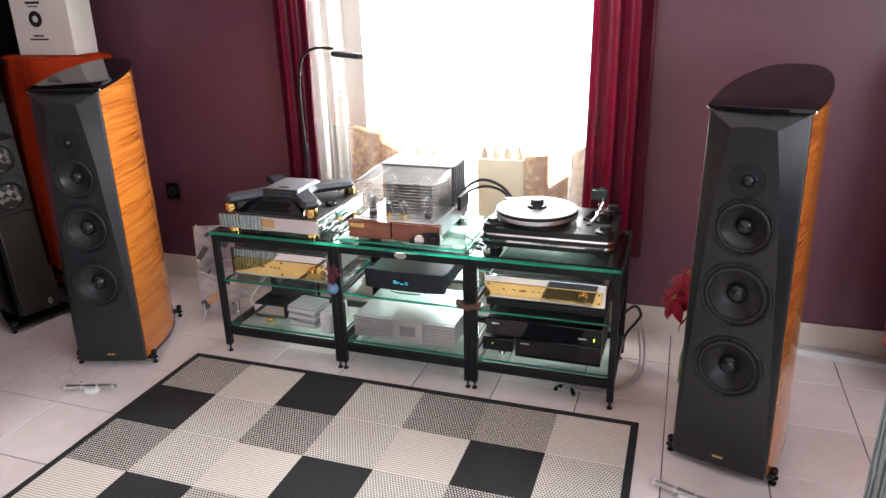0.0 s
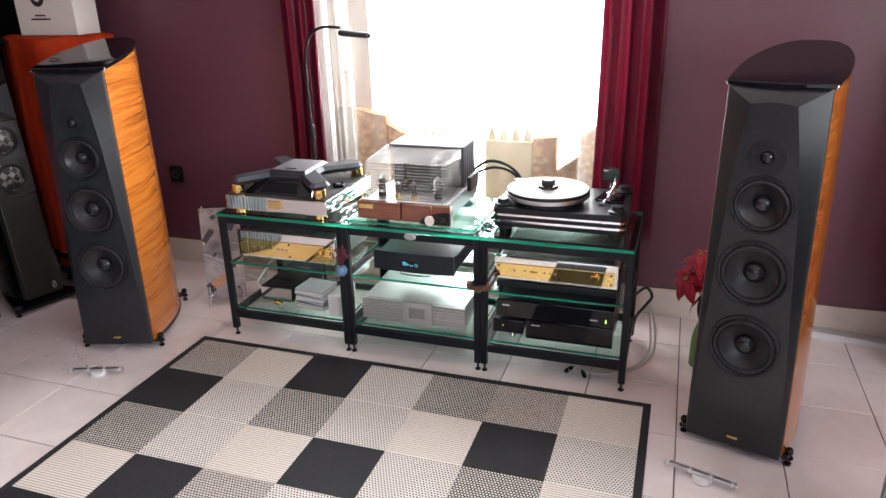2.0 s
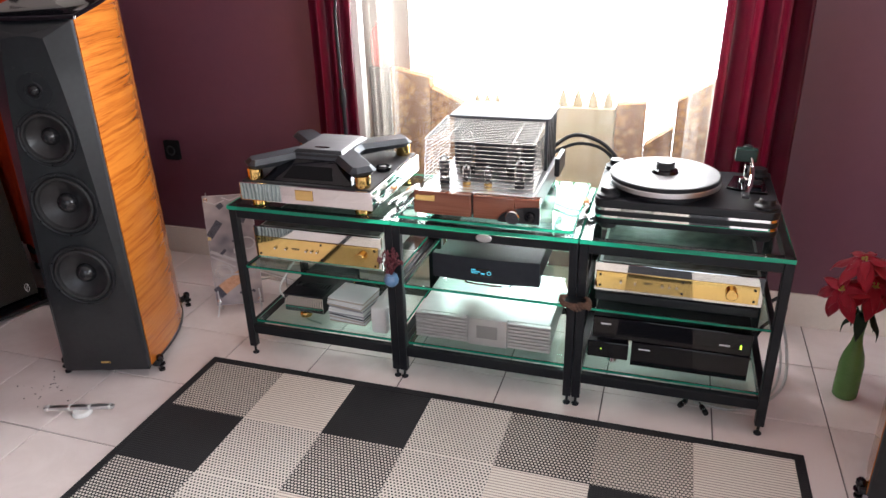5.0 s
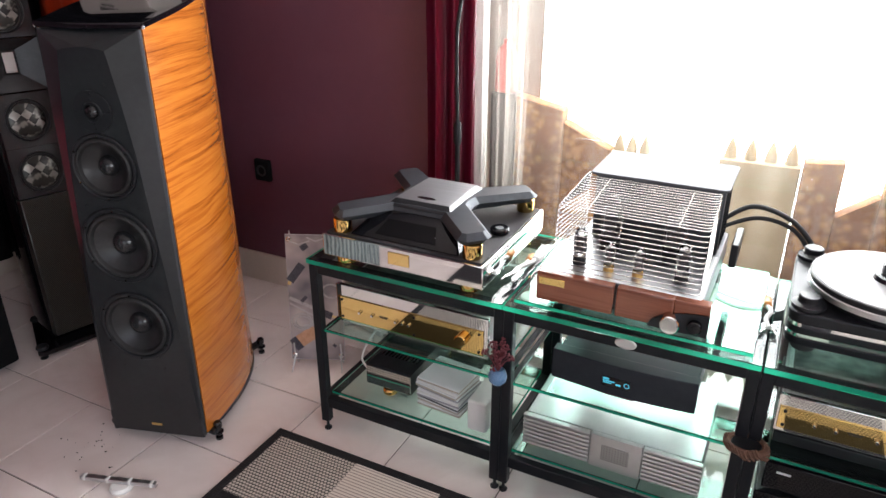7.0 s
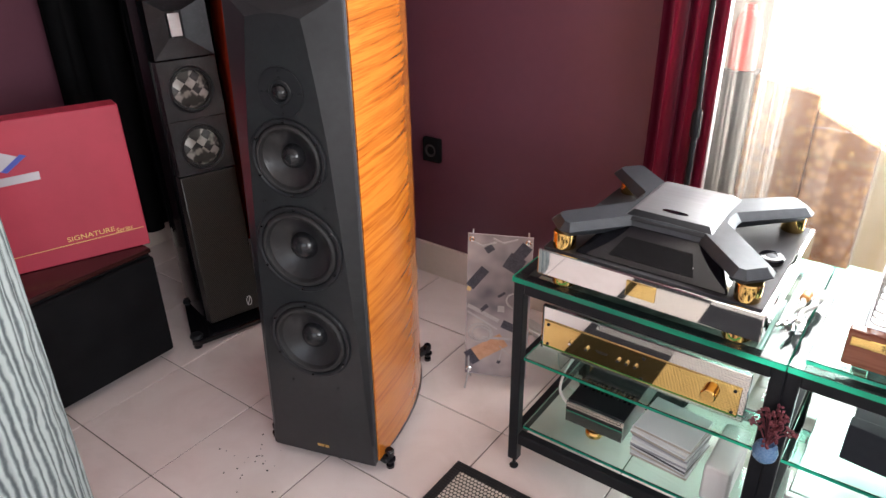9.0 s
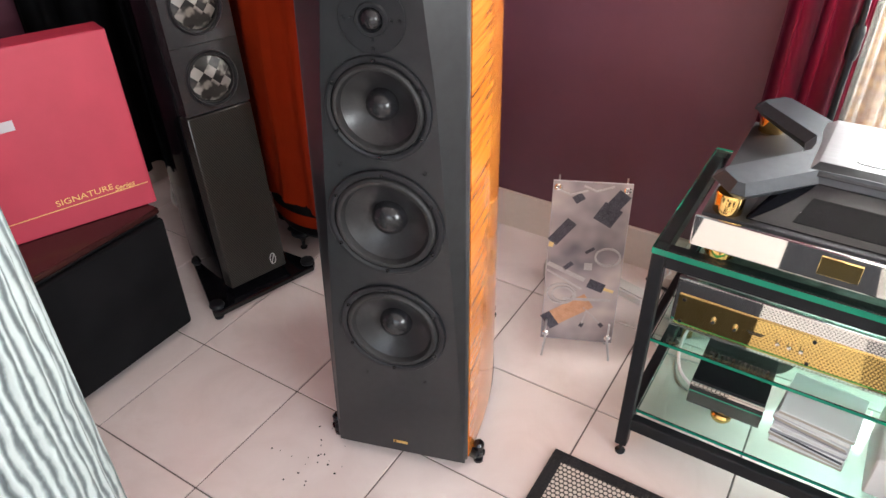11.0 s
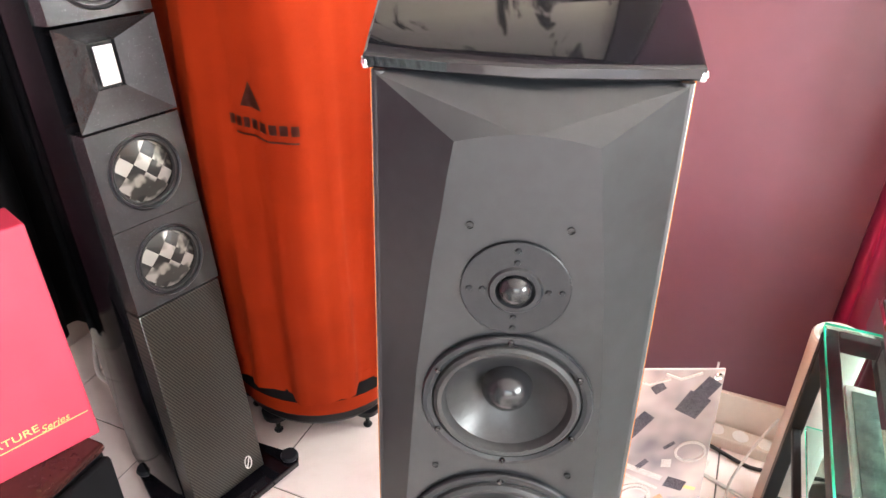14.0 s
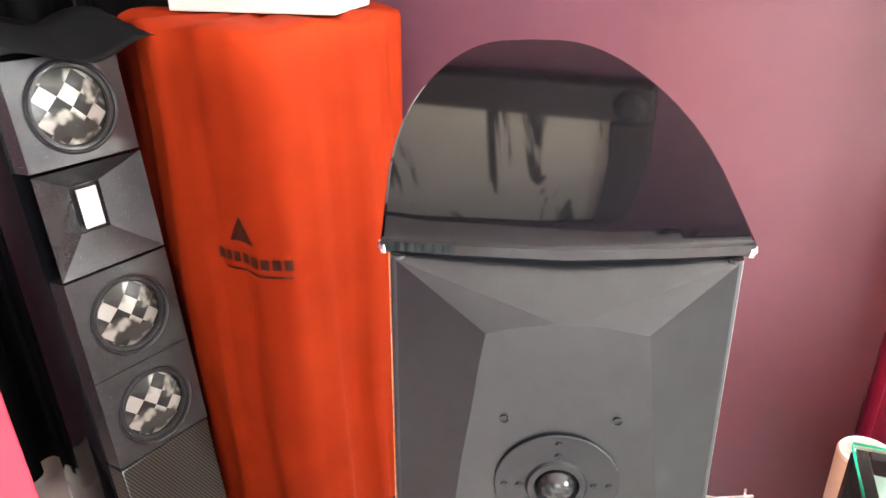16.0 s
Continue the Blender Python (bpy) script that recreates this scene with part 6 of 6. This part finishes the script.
def stripe_cloth():
    m = Mat("striped_chenille", (0.7, 0.7, 0.7), 0.85)
    c = m.node("ShaderNodeUVMap")
    v = m.coords()
    x, y, z = m.xyz(v)
    a = m.math('ARCTAN2', y, x)
    wob = m.noise(m.coords((1, 1, 0.8)), 9.0, 3)
    ang = m.math('ADD', m.math('MULTIPLY', a, 74.0), m.math('ADD', m.math('MULTIPLY', wob, 9.0), m.math('MULTIPLY', m.noise(m.coords((1, 1, 0.5)), 38.0, 2), 4.0)))
    s = m.math('ADD', m.math('MULTIPLY', m.math('SINE', ang), 0.5), 0.5)
    fuzz = m.noise(v, 160, 4)
    f = m.math('ADD', m.math('MULTIPLY', s, 0.8), m.math('MULTIPLY', fuzz, 0.35))
    m.colour(m.ramp(f, [(0.20, (0.060, 0.074, 0.078)), (0.48, (0.15, 0.178, 0.182)), (0.78, (0.27, 0.305, 0.305))]))
    m.bump(f, 0.8, 0.004)
    return m.m


STRIPE = stripe_cloth()


def column(x, y, label):
    n, nz, r, h = 240, 20, 0.20, 1.02
    bm = bmesh.new()
    rings = []
    for j in range(nz + 1):
        z = h * j / nz
        rings.append([bm.verts.new(((r + 0.0022 * math.sin(40 * a + 1.4 * math.sin(9 * z + a * 3))) * math.cos(a), (r + 0.0022 * math.sin(40 * a + 1.4 * math.sin(9 * z + a * 3))) * math.sin(a), z)) for a in (2 * math.pi * i / n for i in range(n))])
    for s, dz in ((0.97, 0.018), (0.85, 0.03), (0.5, 0.036), (0.1, 0.037)):
        rings.append([bm.verts.new((v.co.x * s, v.co.y * s, h + dz)) for v in rings[nz]])
    for a, b2 in zip(rings, rings[1:]):
        for i in range(n):
            bm.faces.new((a[i], a[(i + 1) % n], b2[(i + 1) % n], b2[i]))
    bm.faces.new(rings[0][::-1])
    bm.faces.new(rings[-1])
    single("upholstered_column", bm, STRIPE, at(x, y, 0), label, "column", "striped columns", sharp=180)


column(-2.415, 1.60, "round column in white and grey striped chenille")
column(0.79, 1.73, "round column in white and grey striped chenille")

# ---- bottle with poinsettia ----
bt = thing("flower_bottle", at(0.213, 2.866, 0), "green glass bottle holding red cloth poinsettias", "vase")
GREENG = grained("green_painted_glass", (0.10, 0.22, 0.06), (0.14, 0.29, 0.09), 14.0, (0.12, 0.22), 0.0)
part("bottle", lathe([(0, 0), (0.033, 0), (0.036, 0.004), (0.037, 0.03), (0.036, 0.12), (0.030, 0.155), (0.017, 0.195), (0.0135, 0.22), (0.013, 0.27), (0.016, 0.275), (0.016, 0.288), (0.013, 0.29), (0.010, 0.28), (0, 0.27)], 32), GREENG, bt)
PETAL = cloth("red_velvet_petal", (0.42, 0.004, 0.030), (0.58, 0.008, 0.045), rough=0.6).m
LEAF = grained("dark_green_leaf", (0.015, 0.04, 0.02), (0.03, 0.07, 0.03), 40, (0.4, 0.6), 0.1)
SEED = grained("yellow_seed", (0.35, 0.28, 0.05), (0.5, 0.4, 0.1), 60, (0.5, 0.7), 0.1)
rnd = random.Random(21)


def petal(length, width, curl):
    def fn(u, v):
        s = (u - 0.5) * 2
        w = width * math.sin(math.pi * min(1, v * 0.98 + 0.02)) ** 0.75 * (1 - 0.25 * v)
        return (s * w / 2, v * length, 0.012 * math.sin(math.pi * v) - curl * v * v + 0.006 * abs(s) * math.sin(9 * v))
    return sheet(fn, 6, 10, 0.0008)


for hx, hy, hz, tx, ty in ((-0.075, -0.02, 0.375, 35, -30), (0.01, 0.0, 0.385, 30, 0), (-0.03, -0.01, 0.47, 15, -15), (0.06, 0.02, 0.40, 30, 30)):
    part("stem", tube(curve([(0, 0, 0.24), (hx * 0.3, hy * 0.3, 0.32), (hx, hy, hz)], 5), 0.003, 6), LEAF, bt)
    hm = at(hx, hy, hz) @ pose(0, 0, 0, tx, ty, 0)
    for ringn, cnt, ln in ((0, 6, 0.095), (1, 5, 0.065)):
        for k in range(cnt):
            pb = petal(ln * rnd.uniform(0.85, 1.15), ln * 0.55, 0.03 + 0.02 * rnd.random())
            bmesh.ops.transform(pb, matrix=hm @ pose(0, 0, 0.006 * ringn, -12 + 26 * ringn + rnd.uniform(-10, 10), 0, 360 / cnt * k + 30 * ringn + rnd.uniform(-12, 12)), verts=pb.verts)
            part("petal", pb, PETAL, bt, "", 180)
    part("flower_eye", join(*[lathe([(0, 0.012), (0.003, 0.009), (0.003, 0.004), (0, 0)], 8, hm @ at(rnd.uniform(-0.008, 0.008), rnd.uniform(-0.008, 0.008), 0.012)) for _ in range(7)]), SEED, bt)
for k in range(5):
    pb = petal(0.08, 0.04, 0.05)
    bmesh.ops.transform(pb, matrix=at(0, 0, 0.30) @ pose(0, 0, 0, -25, 0, 72 * k + 15), verts=pb.verts)
    part("leaf", pb, LEAF, bt, "", 180)

# ---- bars on the floor ----
for x, y, a in ((-2.145, 2.113, 18.5), (0.215, 2.135, -17)):
    fb = thing("alignment_bar", pose(x, y, 0, 0, 0, a), "slim clear-topped metal bar on a white foot on the tiles", "gauge")
    part("foot", lathe([(0, 0), (0.030, 0), (0.032, 0.006), (0.026, 0.014), (0, 0.014)], 28, at(0.01, -0.006, 0)), WHITE_PLASTIC, fb)
    part("bar", box(0.225, 0.016, 0.012, (0, 0, 0.020), 0.002), STEEL, fb)
    for dx in (-0.10, -0.03, 0.035, 0.10):
        part("collar", box(0.008, 0.018, 0.015, (dx, 0, 0.0205), 0.002), WHITE_PLASTIC, fb)

PAPERW = grained("white_paper", (0.52, 0.50, 0.47), (0.60, 0.58, 0.55), 12.0, (0.6, 0.75), 0.2)
single("paper_roll", lathe([(0, 0), (0.050, 0), (0.052, 0.004), (0.050, 0.30), (0.053, 0.50), (0.050, 0.505), (0.040, 0.502), (0.038, 0.45), (0, 0.45)], 32), PAPERW, at(-1.735, 3.10, 0), "pale paper roll standing behind the rack", "paper roll")
tk = thing("cable_trunking", pose(-2.03, 3.16, 0, 0, 0, -14), "short white plastic trunking lying by the skirting", "trunking")
part("channel", box(0.26, 0.045, 0.022, (0, 0, 0.011), 0.003), WHITE_PLASTIC, tk)
part("lid", box(0.25, 0.038, 0.004, (0.01, 0.004, 0.024), 0.001), PAPERW, tk)
single("tape_roll", lathe([(0.030, 0), (0.046, 0), (0.047, 0.002), (0.047, 0.045), (0.046, 0.048), (0.030, 0.048), (0.030, 0)], 32), PAPERW, at(-2.17, 3.12, 0), "roll of white tape on the floor tiles", "tape roll")

# ---- wall things ----
OLDPIC = Mat("faded_landscape_print", (0.3, 0.28, 0.24), 0.5)
ov = OLDPIC.coords()
ox, oy, oz = OLDPIC.xyz(ov)
tr_ = OLDPIC.noise(OLDPIC.coords((7, 1, 0.8)), 2.2, 4, 0.6, 0.6)
bgc = OLDPIC.ramp(OLDPIC.math('ADD', OLDPIC.math('MULTIPLY', oz, 1.4), OLDPIC.math('MULTIPLY', OLDPIC.noise(ov, 6, 5), 0.35)), [(0.15, (0.26, 0.23, 0.18)), (0.35, (0.52, 0.48, 0.40)), (0.75, (0.42, 0.40, 0.36))])
OLDPIC.colour(OLDPIC.mix(OLDPIC.ramp(tr_, [(0.58, (0, 0, 0)), (0.64, (1, 1, 1))]), bgc, (0.035, 0.03, 0.028)))
OLDPIC = OLDPIC.m
pic = thing("framed_picture", at(-2.66, Y1, 1.63) @ pose(0, 0, 0, 0, 5, 0), "faded landscape print in a heavy dark carved frame", "picture")
DARKWOOD = grained("carved_dark_wood", (0.018, 0.012, 0.010), (0.05, 0.035, 0.028), 30, (0.3, 0.5), 0.6, distance=0.004)
PW, PH, FB = 0.94, 0.90, 0.09
part("print", box(PW - 0.1, 0.006, PH - 0.1, (0, -0.012, PH / 2), 0.0), OLDPIC, pic)
part("frame_bar", box(PW, 0.040, FB, (0, -0.022, FB / 2), 0.010, 3), DARKWOOD, pic)
part("frame_bar", box(PW, 0.040, FB, (0, -0.022, PH - FB / 2), 0.010, 3), DARKWOOD, pic)
for s in (-1, 1):
    part("frame_bar", box(FB, 0.040, PH - 2 * FB, (s * (PW - FB) / 2, -0.022, PH / 2), 0.010, 3), DARKWOOD, pic)
    for z in (FB / 2, PH - FB / 2):
        part("corner_boss", lathe([(0, 0.018), (0.02, 0.016), (0.034, 0.008), (0.04, 0)], 16, at(s * (PW - FB) / 2, -0.042, z) @ FACE), DARKWOOD, pic)
so = thing("wall_socket", at(-2.56, Y1, 0.46), "black double wall socket plate", "socket")
part("plate", box(0.075, 0.022, 0.09, (0, -0.011, 0.06), 0.006, 2), SUBCLOTH, so)
part("socket", lathe([(0.024, 0.001), (0.022, 0.004), (0.019, 0.001), (0, -0.004)], 24, at(0, -0.022, 0.06) @ FACE), RUBBER, so)

# dark crumbs on the tiles by the speaker's foot
rnd = random.Random(23)
bits = []
for i in range(26):
    x, y = rnd.gauss(-2.35, 0.055), rnd.gauss(2.20, 0.045)
    s = rnd.uniform(0.0012, 0.0038)
    bits.append(lathe([(0, -s * 0.5), (s, 0.0), (s * 0.6, s * 0.5), (0, s * 0.7)], 5, pose(x, y, s * 0.5 + 0.0005, rnd.uniform(-12, 12), 0, rnd.uniform(0, 360)) @ Matrix.Diagonal((1, rnd.uniform(0.5, 1), 1, 1))))
single("crumbs", join(*bits), RUBBER, Matrix(), "scattered black crumbs on the floor tiles", "debris", kind="stuff")


# ---- floor tiles ----
S = 0.335
tile = mesh_of("tile", box(S - 0.004, S - 0.004, 0.010, (0, 0, -0.005), 0.0012, 1), TILE)
for i in range(17):
    for j in range(17):
        x, y = -2.54 + (i - 3.5) * S, 2.34 + (2.5 - j) * S
        if x - S / 2 > X1 or y + S / 2 < Y0:
            continue
        shared("tile", tile, floor, at(x, y, 0.0))
